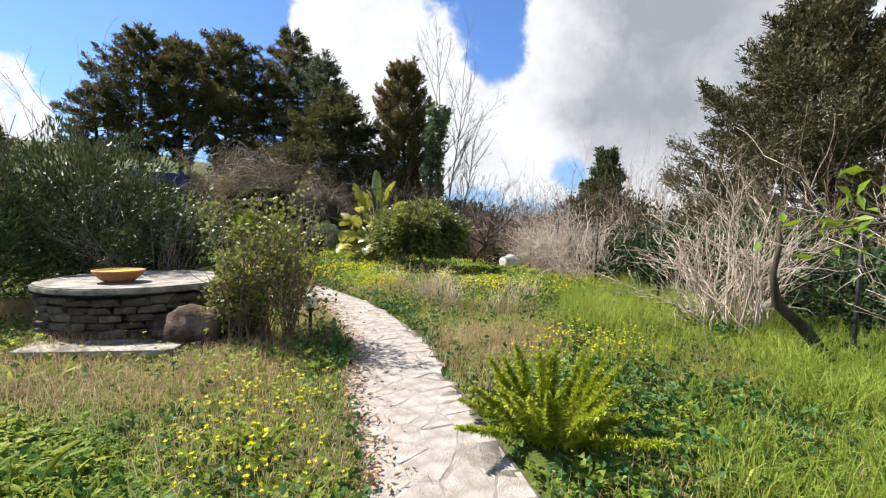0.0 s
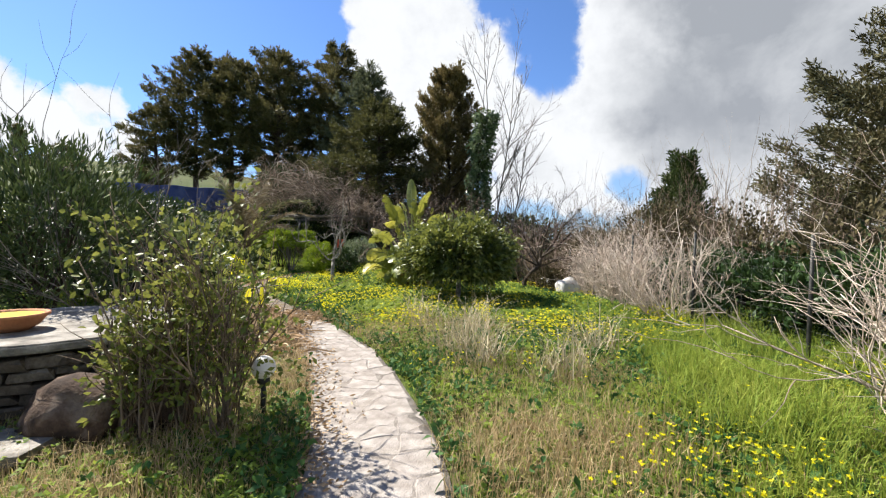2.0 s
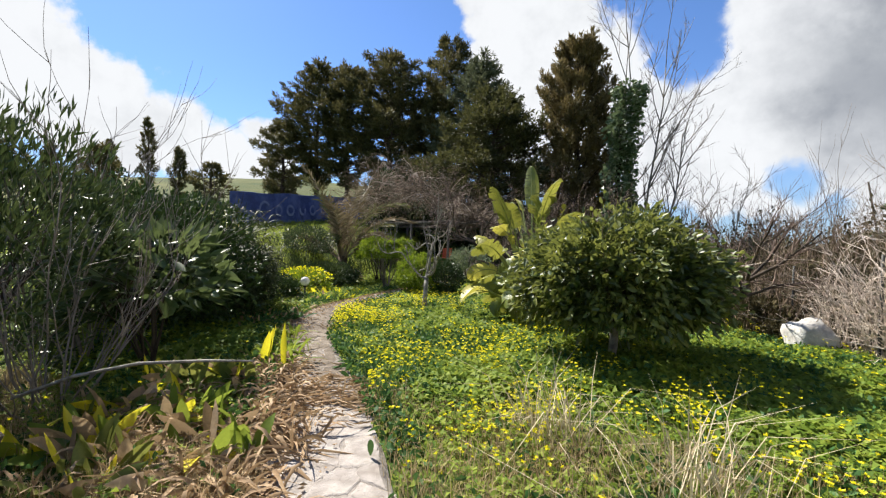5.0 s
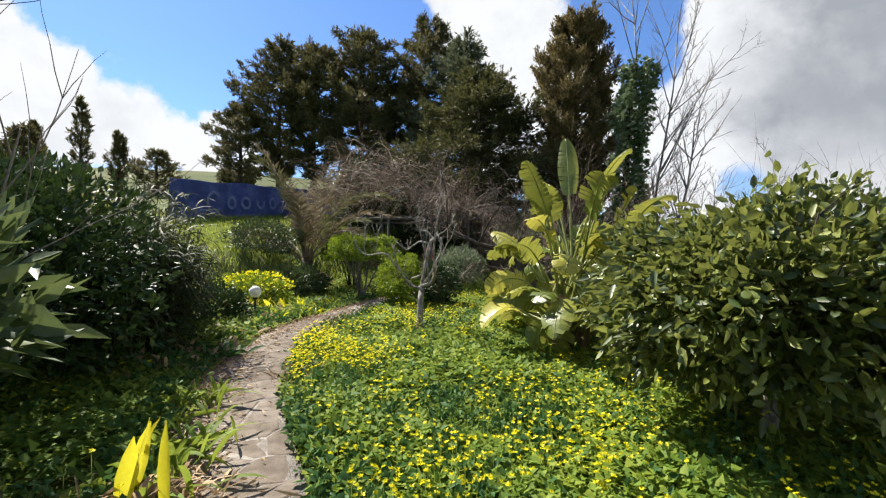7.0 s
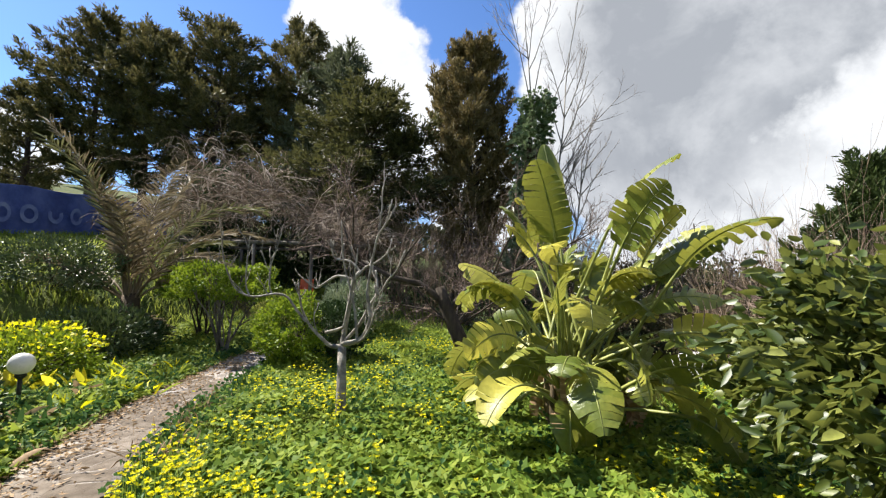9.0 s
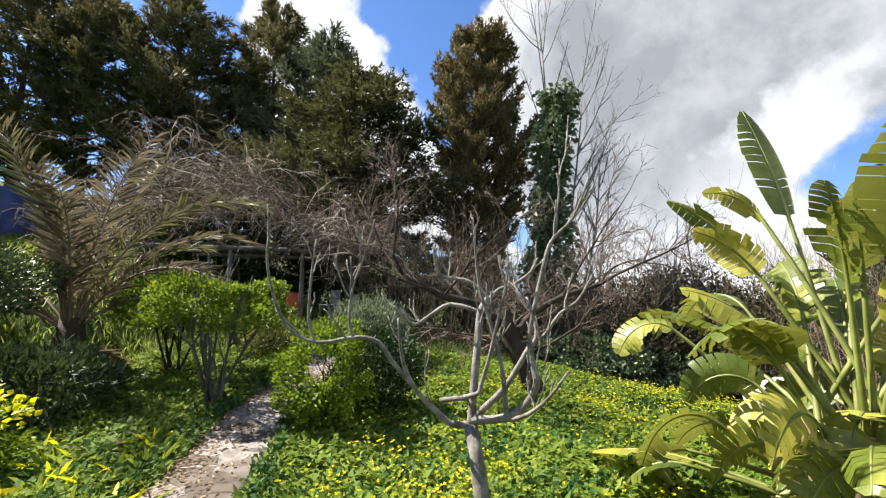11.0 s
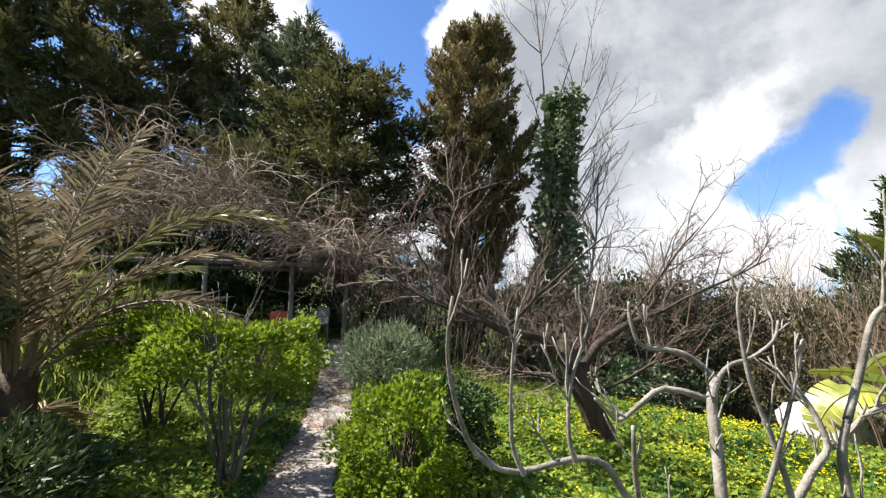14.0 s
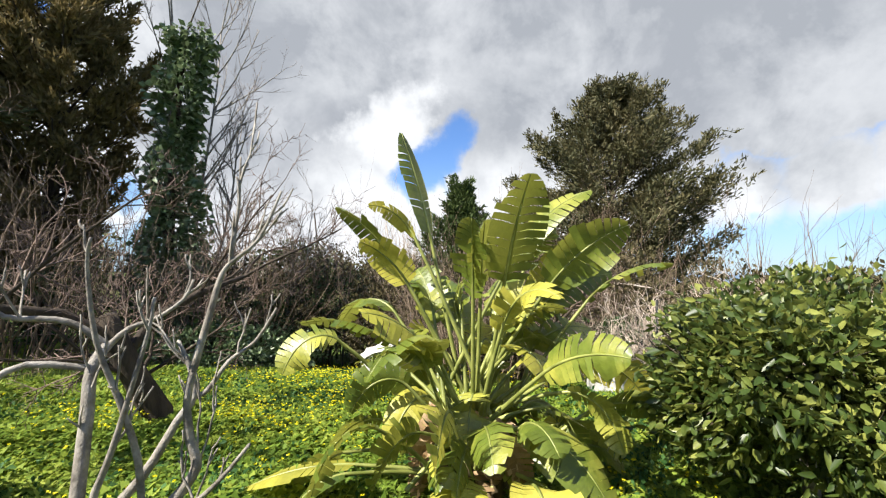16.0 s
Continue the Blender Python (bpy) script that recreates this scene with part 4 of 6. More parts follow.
fig_limb(0.017, 0.008, (0.32, 0.05, 1.25), (0.37, 0.02, 1.28), (0.44, -0.03, 1.41), (0.53, -0.1, 1.5), (0.6, -0.16, 1.66))
fig_limb(0.02, 0.007, (0.13, 0.04, 0.77), (0.1, 0.03, 1.05), (0.03, 0.05, 1.31), (-0.05, 0.07, 1.56), (-0.09, 0.07, 1.86), (-0.09, 0.04, 1.97))
fig_limb(0.022, 0.008, (-0.26, 0.25, 0.81), (-0.05, 0.12, 0.88), (-0.02, 0.1, 0.95), (0.02, 0.06, 1.12), (0.06, 0.02, 1.35), (0.1, -0.02, 1.59), (0.11, -0.04, 1.73))
fig_limb(0.018, 0.009, (0.15, 0.03, 0.75), (0.23, -0.09, 0.82), (0.31, -0.22, 0.95), (0.37, -0.35, 1.12))
r = np.random.default_rng(152)
for P, R, lv in list(fig_lines[1:]):
    for k in range(3):
        i = r.integers(len(P) // 3, len(P) - 2)
        grow(r, P[i], unit(P[i] - P[i - 1]) * 0.5 + np.array([r.normal(0, 0.5), r.normal(0, 0.4), 0.7]), r.uniform(0.1, 0.3), 0.007, 2, dict(levels=4, kids=[0, 0, 2], shrink=0.5, spread=0.5, lift=0.12, wander=0.14, least=0.006, taper=0.4), fig_lines)
bare_tree("fig_tree", -4.43, 13.5, fig_lines, GREY_BARK, "young leafless fig tree with smooth pale grey limbs", GREY_BARK)

# giant-leaved plant
def big_leaf(r, p, az, el, stalk, length, width, droop, torn):
    """Blade with a rib, torn into strips: points and faces, and the rib's tube."""
    d = np.array([math.cos(az) * math.cos(el), math.sin(az) * math.cos(el), math.sin(el)])
    P = [np.array(p, float)]
    n1, n2 = 4, 13
    for k in range(n1):
        d = unit(d + np.array([0, 0, -droop * 0.15 / n1]))
        P.append(P[-1] + d * stalk / n1)
    S = [P[-1]]
    for k in range(n2):
        d = unit(d + np.array([0, 0, -droop / n2]))
        S.append(S[-1] + d * length / n2)
    S = np.array(S)
    T = unit(np.gradient(S, axis=0))
    side = unit(np.cross(T, np.array([0.0, 0, 0.8]) + 0.75 * r.normal(size=3)))
    nrm = np.cross(side, T)
    u = np.linspace(0, 1, n2 + 1)
    W = width / 2 * np.clip(np.sin(np.pi * np.clip(u * 0.86 + 0.13, 0, 1)) ** 0.55, 0.05, 1)
    pieces = []
    for sg in (-1, 1):
        sag = 0.15
        for k in range(n2):
            if r.random() < torn:
                sag = r.uniform(-0.15, 0.9)
            gap = r.uniform(0.04, 0.2) if r.random() < torn else 0.0
            a, b = S[k], S[k + 1]
            quads = []
            for f, drop in ((0.0, 0.0), (0.5, 0.10), (1.0, 0.42)):
                o0 = side[k] * sg * W[k] * f - nrm[k] * W[k] * f * (sag * drop * 1.6 - 0.16 * (1 - f)) + T[k] * W[k] * f * 0.25
                o1 = side[k + 1] * sg * W[k + 1] * f - nrm[k + 1] * W[k + 1] * f * (sag * drop * 1.6 - 0.16 * (1 - f)) + T[k + 1] * W[k + 1] * f * 0.25
                q0, q1 = a + o0, b + o1
                quads += [q0 + (q1 - q0) * gap * f, q1 - (q1 - q0) * gap * f]
            pieces.append((np.array(quads), np.array([[0, 1, 3, 2], [2, 3, 5, 4]])))
    rib = np.concatenate([np.array(P), S[1:]])
    return merge(pieces), tube(rib, np.concatenate([np.linspace(0.022, 0.014, len(P)), np.linspace(0.012, 0.003, n2)]), 5)


r = np.random.default_rng(160)
banana = thing("banana_plant", -2.06, 13.28, "large clump of torn yellow-green banana-like leaves", "plant")
for k in range(7):
    a = k * 0.9
    b = np.array([math.cos(a) * 0.2 * (k > 0), math.sin(a) * 0.2 * (k > 0), -0.05])
    tip = b + np.array([math.cos(a) * 0.12, math.sin(a) * 0.12, r.uniform(0.35, 0.6)])
    part("stem", data("stem", *tube(np.linspace(b, tip, 5), [0.08, 0.075, 0.065, 0.045, 0.012], 8), True), BANANA_TRUNK, banana)
LEAVES = []
for k in range(17):       # tall stalks
    LEAVES.append((k * 2.4 + r.uniform(-0.6, 0.6), r.uniform(1.0, 1.5), r.uniform(0.7, 1.3), r.uniform(0.5, 0.82), r.uniform(0.28, 0.42), r.uniform(0.6, 2.4), 0.6, r.uniform(0.4, 0.75)))
for k in range(36):       # middle, arching out
    LEAVES.append((k * 2.4 + r.uniform(-0.6, 0.6), r.uniform(0.55, 1.3), r.uniform(0.4, 0.95), r.uniform(0.45, 0.75), r.uniform(0.26, 0.4), r.uniform(0.8, 3.2), 0.65, r.uniform(0.25, 0.75)))
for k in range(19):       # low, hanging
    LEAVES.append((k * 2.4 + r.uniform(-0.6, 0.6), r.uniform(0.2, 0.8), r.uniform(0.45, 0.9), r.uniform(0.4, 0.62), r.uniform(0.28, 0.4), r.uniform(0.8, 2.6), 0.4, r.uniform(0.1, 0.35)))
LEAVES += [(1.9, 1.36, 1.5, 0.95, 0.3, 0.5, 0.15, 0.7), (2.15, 1.2, 1.45, 0.5, 0.22, 1.4, 0.2, 0.8), (-0.95, 1.15, 1.4, 0.9, 0.36, 1.0, 0.5, 0.7), (-0.9, 0.95, 1.0, 0.8, 0.34, 0.9, 0.85, 0.7),
           (2.2, 0.75, 0.95, 0.85, 0.3, 0.9, 0.9, 0.6), (2.25, 0.15, 0.75, 0.85, 0.4, 0.5, 0.4, 0.25), (-1.0, 0.3, 0.8, 0.7, 0.42, 0.9, 0.4, 0.35), (-1.6, 0.5, 0.6, 0.8, 0.42, 1.6, 0.3, 0.5), (-0.7, 0.62, 0.9, 0.9, 0.36, 1.6, 0.8, 0.6)]
for leaf_no, (az, el, stalk, length, width, droop, torn, z) in enumerate(LEAVES):
    (V, F), rib = big_leaf(r, (r.normal(0, 0.15), r.normal(0, 0.15), z), az, el, stalk, length, width, droop, torn)
    yellowing = leaf_no % 4 == 1 or leaf_no > 79
    leaf = part("leaf", data("leaf", V, F), BANANA_YELLOWING if yellowing else BANANA_LEAF, banana, "yellowing torn leaf" if yellowing else "")
    part("midrib", data("midrib", *rib, True), BANANA_RIB, leaf)
for k in range(15):
    (V, F), rib = big_leaf(r, (0.1 * math.cos(k), 0.1 * math.sin(k), r.uniform(0.3, 0.8)), k * 2.1, r.uniform(-0.3, 0.4), 0.25, 0.5, 0.22, 2.5, 0.9)
    part("withered_leaf", data("withered_leaf", V, F), BROWN_LEAF, banana, "withered brown hanging leaf")


# young date palm with half-dry fronds
def frond(r, az, el, length, droop, leaflet, z):
    d = np.array([math.cos(az) * math.cos(el), math.sin(az) * math.cos(el), math.sin(el)])
    P = [np.array([0.08 * math.cos(az), 0.08 * math.sin(az), z])]
    for k in range(16):
        d = unit(d + np.array([0, 0, -droop / 16]))
        P.append(P[-1] + d * length / 16)
    P = np.array(P)
    n = 120
    f = np.linspace(0.16, 1, n)
    Q = np.stack([np.interp(f, np.linspace(0, 1, 17), P[:, c]) for c in range(3)], 1)
    T = unit(np.stack([np.interp(f, np.linspace(0, 1, 17), np.gradient(P[:, c])) for c in range(3)], 1))
    side = unit(np.cross(T, np.array([0.0, 0, 1])))
    up = np.cross(side, T)
    sg = np.where(np.arange(n) % 2, 1.0, -1.0)[:, None]
    D = T * 0.75 + side * sg * 0.75 + up * r.uniform(-0.1, 0.5, (n, 1)) + r.normal(0, 0.12, (n, 3))
    L = leaflet * (0.55 + 0.6 * np.sin(np.pi * np.clip(f, 0, 0.95)))
    return leaves(r, Q, D, L, 0.03, 0.2, 0.15), tube(P, np.linspace(0.024, 0.004, 17), 5)


r = np.random.default_rng(170)
palm = thing("palm", -9.6, 17.45, "young palm with arching half-dry brown fronds", "palm")
part("trunk", data("trunk", *tube([[0, 0, -0.1], [0.02, 0, 0.4], [0, 0.03, 0.9]], [0.2, 0.19, 0.15], 10), True), PALM_TRUNK, palm)
for k in range(22):
    dry = k % 3 != 0
    el = r.uniform(0.75, 1.45) if k < 18 else r.uniform(-0.3, 0.6)
    (V, F), rach = frond(r, k * 2.4, el, r.uniform(2.2, 3.5) if k < 18 else r.uniform(1.2, 1.8), r.uniform(1.1, 2.3), 0.42, 0.75 if k < 18 else 0.35)
    fr = part("frond", data("frond", V, F), PALM_DRY if dry else PALM_LEAF, palm, "dry brown frond" if dry else "")
    part("rachis", data("rachis", *rach, True), PALM_DRY, fr)

# clipped and loose shrubs along the path
shrub("clipped_shrub", -7.25, 16.6, (0.84, 0.74, 0.58), 13000, 0.06, 0.032, HEDGE_LEAF, "flat-topped clipped shrub on several bare stems", 180, flat=0.42, centre=1.22, low=-0.45, lump=0.45, clump=0.9, stems=11, stem_r=0.02, wood=WOOD)
shrub("clipped_shrub", -8.5, 18.2, (0.9, 0.8, 0.55), 7000, 0.07, 0.036, HEDGE_LEAF, "loose yellow-green shrub behind the clipped one", 181, centre=1.15, stems=8)
shrub("clipped_shrub", -5.72, 15.6, (0.5, 0.5, 0.55), 11000, 0.05, 0.03, HEDGE_LEAF, "dense clipped shrub with bright yellow-green top", 182, centre=0.58, low=-0.95, stems=10, lump=0.6, clump=0.9)
shrub("clipped_shrub", -5.2, 16.4, (0.55, 0.5, 0.5), 7000, 0.05, 0.03, DARK_LEAF, "dense dark clipped shrub beside the path", 183, centre=0.5, low=-0.95, stems=10)
shrub("silvery_shrub", -5.55, 19.4, (0.8, 0.8, 0.55), 5000, 0.11, 0.022, SILVER_LEAF, "rounded shrub of narrow silvery leaves", 184, centre=0.62, low=-0.9, rise=0.8)
shrub("low_shrub", -7.35, 19.6, (0.6, 0.7, 0.4), 4000, 0.05, 0.035, ROSE_LEAF, "low loose shrub beside the path", 185, centre=0.4, low=-0.9)
shrub("low_shrub", -8.9, 15.9, (0.9, 0.8, 0.4), 5000, 0.11, 0.03, OLEANDER, "low grey-green shrub under the palm", 186, centre=0.38, low=-0.9)
shrub("low_shrub", -7.55, 12.4, (0.5, 0.55, 0.34), 3500, 0.06, 0.035, DARK_LEAF, "low dark shrub at the bed's edge", 190, centre=0.3, low=-0.9)
shrub("low_shrub", -10.4, 16.6, (1.0, 0.9, 0.5), 5000, 0.09, 0.03, OLEANDER, "grey-green shrub on the terrace edge", 187, centre=0.4, low=-0.9)
yellow_shrub = shrub("flowering_shrub", -8.65, 14.5, (0.75, 0.6, 0.32), 4000, 0.06, 0.03, HEDGE_LEAF, "low shrub covered with bright yellow flowers", 188, centre=0.33, low=-0.8, lump=0.8)
r = np.random.default_rng(189)
P, D = shell(r, 300, (0.84, 0.64, 0.38), 0.0, 0.25)
part("blossom", data("blossom", *leaves(r, P + np.array([0, 0, 0.36]), D + r.normal(0, 0.7, D.shape), 0.06, 0.05)), PETAL, yellow_shrub, "bright yellow flowers", "stuff")

# big evergreens left of the path
shrub("oleander", -6.0, 7.0, (1.45, 1.2, 1.3), 13000, 0.15, 0.028, OLEANDER, "tall dark oleander with long shiny leaves", 200, low=-0.85, rise=0.9, stems=22, lump=0.5, clump=0.8)
shrub("oleander", -7.0, 5.7, (1.5, 1.5, 1.05), 8000, 0.15, 0.028, OLEANDER, "tall dark oleander with long shiny leaves", 201, low=-0.85, rise=0.9, stems=16)
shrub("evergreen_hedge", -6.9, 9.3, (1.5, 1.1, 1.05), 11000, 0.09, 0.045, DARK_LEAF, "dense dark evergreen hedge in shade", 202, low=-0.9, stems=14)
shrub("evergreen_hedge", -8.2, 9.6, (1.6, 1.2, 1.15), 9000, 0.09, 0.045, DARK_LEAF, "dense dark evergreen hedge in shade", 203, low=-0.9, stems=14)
shrub("evergreen_hedge", -9.8, 11.5, (1.6, 1.5, 1.0), 8000, 0.09, 0.045, ROSE_LEAF, "loose olive-green hedge above the terrace", 204, low=-0.9)


def drooping(r, P, D, length, width, sag):
    """Long narrow leaves that bend over: ten points and four faces each."""
    n = len(P)
    D = unit(D)
    side = unit(np.cross(D, np.array([0, 0, 1.0]) + 0.3 * r.normal(size=(n, 3))))
    L = length * r.uniform(0.6, 1.25, (n, 1))
    f = np.array([0, 0.28, 0.55, 0.8, 1.0])
    w = width * np.array([0.6, 1.0, 0.9, 0.55, 0.06])
    fall = sag * r.uniform(0.5, 1.3, (n, 1))
    S = P[:, None] + D[:, None] * (L[:, None] * f[None, :, None]) - np.array([0, 0, 1.0]) * (L * fall)[:, None] * (f ** 2.2)[None, :, None]
    V = np.stack([S - side[:, None] * w[None, :, None] / 2, S + side[:, None] * w[None, :, None] / 2], 2).reshape(-1, 3)
    F = np.array([[2 * k, 2 * k + 1, 2 * k + 3, 2 * k + 2] for k in range(4)])
    return V, (np.arange(n)[:, None, None] * 10 + F[None]).reshape(-1, 4)


def reed_clump(x, y, size, canes, seed):
    """Leaning canes, each hung with drooping leaves."""
    r = np.random.default_rng(seed)
    ob = thing("reed_clump", x, y, "tall clump of drooping narrow reed-like leaves", "plant", "reeds")
    stalks, P, D = [], [], []
    for k in range(canes):
        a, f = r.uniform(0, 6.28), r.random() ** 0.5
        foot = np.array([math.cos(a) * size[0] * 0.6 * f, math.sin(a) * size[1] * 0.6 * f, -0.05])
        tip = np.array([math.cos(a) * size[0] * f * 1.1, math.sin(a) * size[1] * f * 1.1, size[2] * r.uniform(0.6, 1.0) * (1.05 - 0.3 * f)])
        t = np.linspace(0, 1, 5)[:, None]
        line = foot + (tip - foot) * t
        stalks.append(tube(line, np.linspace(0.011, 0.005, 5), 4))
        m_ = 34
        u = r.uniform(0.15, 1.0, m_)
        P.append(foot + (tip - foot) * u[:, None])
        b = r.uniform(0, 6.28, m_)
        D.append(np.stack([np.cos(b) + 0.5 * math.cos(a), np.sin(b) + 0.5 * math.sin(a), r.uniform(0.3, 1.2, m_)], 1))
    part("stalkwork", data("stalkwork", *merge(stalks), True), REED_LEAF, ob, kind="stuff")
    part("foliage", data("foliage", *drooping(r, np.concatenate(P), np.concatenate(D), 0.48, 0.02, 0.75)), REED_LEAF, ob, kind="stuff")


reed_clump(-7.75, 11.1, (1.1, 1.0, 2.35), 140, 205)
reed_clump(-6.95, 10.55, (0.85, 0.75, 1.9), 90, 207)
shrub("broad_leaf_shrub", -5.2, 8.2, (0.8, 0.6, 0.5), 420, 0.27, 0.085, SHINY_LEAF, "shrub of long broad shiny dark leaves", 206, stems=9, centre=1.0, rise=0.2)
for k, (x, y, s, hgt) in enumerate(((-1.74, 4.78, 0.48, 0.85), (-2.05, 4.8, 0.46, 0.8), (-2.3, 4.62, 0.3, 0.5))):
    shrub("rose_bush", x, y, (s, s * 0.8, hgt), 1000, 0.056, 0.036, ROSE_LEAF, "straggly rose bush with thin thorny brown stems", 210 + k, low=-0.8, stems=34, stem_r=0.007, wood=BROWN_TWIG, lump=0.6, centre=hgt * 0.95, rise=0.1, fill=0.85)
r = np.random.default_rng(216)
lines = []
for k in range(7):
    a = k * 2.4
    grow(r, (0.1 * math.cos(a), 0.1 * math.sin(a), -0.05), (0.12 * math.cos(a), 0.12 * math.sin(a), 1), r.uniform(1.2, 1.85), 0.009, 0, dict(levels=2, kids=[5], shrink=0.22, spread=0.7, lift=0.03, wander=0.07, least=0.004, first=0.4), lines)
briar = thing("climbing_rose", -2.3, 4.6, "tall thin rose canes with sparse fresh leaves", "shrub")
part("canework", data("canework", *limbs_mesh(lines, 5), True), BROWN_TWIG, briar, kind="stuff")
P = np.concatenate([np.repeat(L[0][2:], 3, 0) for L in lines])
P = P + r.normal(0, 0.045, P.shape)
part("foliage", data("foliage", *ovate(r, P, r.normal(0, 0.8, P.shape) + np.array([0, 0, 0.2]), 0.055, 0.034)), ROSE_LEAF, briar, "fresh green leaves", "stuff")
for k, (x, y, hgt) in enumerate(((-6.3, 8.2, 2.7), (-7.0, 6.4, 2.8))):
    bare_bush("bare_shrub", x, y, 14, hgt, 0.5, GREY_TWIG, "leafless grey shrub rising through the hedge", 220 + k, rad=0.012, foot=0.4)

# bleached twig thickets along the fence
TWIGGY = "bleached leafless shrub with a tangle of pale canes"
for k, (x, y, c, hgt, sp, ln) in enumerate(((3.85, 5.65, 45, 1.7, 0.65, (-0.05, 0)), (3.25, 9.4, 42, 1.55, 0.85, (-0.1, 0)), (3.1, 10.8, 42, 1.6, 0.85, (-0.15, 0)), (2.95, 12.2, 45, 1.5, 0.8, (-0.1, 0)), (2.85, 13.4, 36, 1.4, 0.7, (-0.05, 0)),
                                            (5.0, 3.7, 18, 1.9, 0.5, (0, 0)))):
    bare_bush("twig_thicket", x, y, c, hgt, sp, PALE_TWIG, TWIGGY, 230 + k, rad=0.012, foot=0.45, group="bleached thickets", lean=ln,
              spec=dict(levels=3, kids=[5, 3], shrink=0.55, spread=0.7, lift=0.04, wander=0.2, least=0.004, first=0.12))
lines = [(np.array([[0.45, 0, -0.1], [0.3, 0, 0.12], [0.05, 0, 0.42], [-0.2, 0, 0.62], [-0.26, 0, 0.95], [-0.2, 0, 1.25], [-0.23, 0, 1.45]]), np.array([0.075, 0.065, 0.06, 0.052, 0.03, 0.024, 0.016]), 0)]
bare_tree("broken_trunk", 3.72, 4.35, lines, BARK, "crooked dead dark trunk leaning by the fence")
r = np.random.default_rng(245)
lines = []
grow(r, (0, 0, -0.1), (-0.25, 0.12, 1), 2.1, 0.04, 0, dict(levels=3, kids=[7, 4], shrink=0.45, spread=0.7, lift=0.0, wander=0.08, least=0.005), lines)
sprig = bare_tree("loquat_tree", 3.35, 1.6, lines, BARK, "small tree with fresh bright green leaves")
P = np.concatenate([L[0][-3:] + r.normal(0, 0.05, (3, 3)) for L in lines if L[2] > 0])
P = np.repeat(P, 3, 0) + r.normal(0, 0.06, (len(P) * 3, 3))
part("crown", data("crown", *leaves(r, P, r.normal(0, 0.7, P.shape) + np.array([-0.3, 0, -0.1]), 0.12, 0.05, 0.2, 0.1)), HEDGE_LEAF, sprig)

# foxtail fern by the path
r = np.random.default_rng(250)
fern = thing("foxtail_fern", 0.78, 2.85, "yellow-green foxtail fern with upright plumes", "fern")
for k in range(36):
    a = k * 2.4
    el = r.uniform(0.8, 1.45) if k % 6 else 0.4
    L = r.uniform(0.32, 0.58)
    t = np.linspace(0, 1, 8)[:, None]
    d = np.array([math.cos(a) * math.cos(el), math.sin(a) * math.cos(el), math.sin(el)])
    S = np.array([0.17 * math.cos(a), 0.17 * math.sin(a), 0]) + d * L * t + np.array([math.cos(a) * 0.10, math.sin(a) * 0.10, 0]) * t ** 2
    n = 700
    f = r.random(n)
    Q = np.stack([np.interp(f, t[:, 0], S[:, c]) for c in range(3)], 1)
    D = unit(r.normal(size=(n, 3))) + d * 0.6
    part("plume", data("plume", *leaves(r, Q, D, 0.062 * (1 - 0.6 * f ** 3), 0.011, 0.1)), FERN, fern)

# ---- built things ----


def rough_block(r, size, bev=0.25, jit=0.08):
    """A worn stone: a cube with its corners pulled in and its points shaken."""
    bm = bmesh.new()
    bmesh.ops.create_cube(bm, size=1)
    bmesh.ops.bevel(bm, geom=bm.edges[:], offset=bev * 0.4, segments=1, affect="EDGES")
    for v in bm.verts:
        v.co = Vector([c * s * (1 + r.normal(0, jit)) for c, s in zip(v.co, size)])
    return bm


def boulder_mesh(name, size, seed, detail=3, amount=0.35):
    bm = bmesh.new()
    bmesh.ops.create_icosphere(bm, subdivisions=detail, radius=1)
    for v in bm.verts:
        p = v.co.copy()
        k = 1 + amount * noise.noise(p * 1.3 + Vector((seed, 0, 0))) + 0.12 * noise.noise(p * 4 + Vector((0, seed, 0)))
        v.co = Vector([math.copysign(abs(c) ** 0.75, c) * s * k for c, s in zip(p, size)])
    return from_bm(name, bm, True)


r = np.random.default_rng(300)
WX, WY, WR = -3.9, 5.42, 1.0
wall_z = float(land(WX, WY)) - 0.08
planter = thing("stone_well", WX, WY, "round dry-stone well with a pale slab top", "well", z=wall_z)
bm = bmesh.new()
bmesh.ops.create_cone(bm, cap_ends=True, segments=32, radius1=WR - 0.13, radius2=WR - 0.13, depth=0.56, matrix=Matrix.Translation((0, 0, 0.28)))
part("core", from_bm("core", bm), STONE, planter)
stone_meshes = [from_bm("stone", rough_block(r, (rw, 0.2, 0.085), 0.3, 0.13)) for rw in (0.2, 0.26, 0.31, 0.23)]
for course in range(6):
    n, off = 25 - course % 2, r.random()
    for k in range(n):
        a = (k + off + r.uniform(-0.12, 0.12)) * 2 * math.pi / n
        st = part("stone", stone_meshes[int(r.integers(4))], STONE, planter)
        rad = WR - 0.09 + r.uniform(-0.018, 0.018) + (0.01 if course < 2 else 0)
        st.matrix_basis = Matrix.LocRotScale((math.cos(a) * rad, math.sin(a) * rad, 0.05 + course * 0.088 + r.uniform(-0.006, 0.006)), Euler((r.normal(0, 0.05), r.normal(0, 0.04), a + math.pi / 2 + r.normal(0, 0.06))), (r.uniform(0.8, 1.1), 1.0, r.uniform(0.7, 1.12)))
bm = bmesh.new()
bmesh.ops.create_cone(bm, cap_ends=True, segments=40, radius1=WR + 0.05, radius2=WR + 0.04, depth=0.07, matrix=Matrix.Translation((0, 0, 0.615)))
bmesh.ops.bevel(bm, geom=[e for e in bm.edges if len(e.link_faces) == 2 and any(len(f.verts) > 4 for f in e.link_faces)], offset=0.015, segments=2, affect="EDGES")
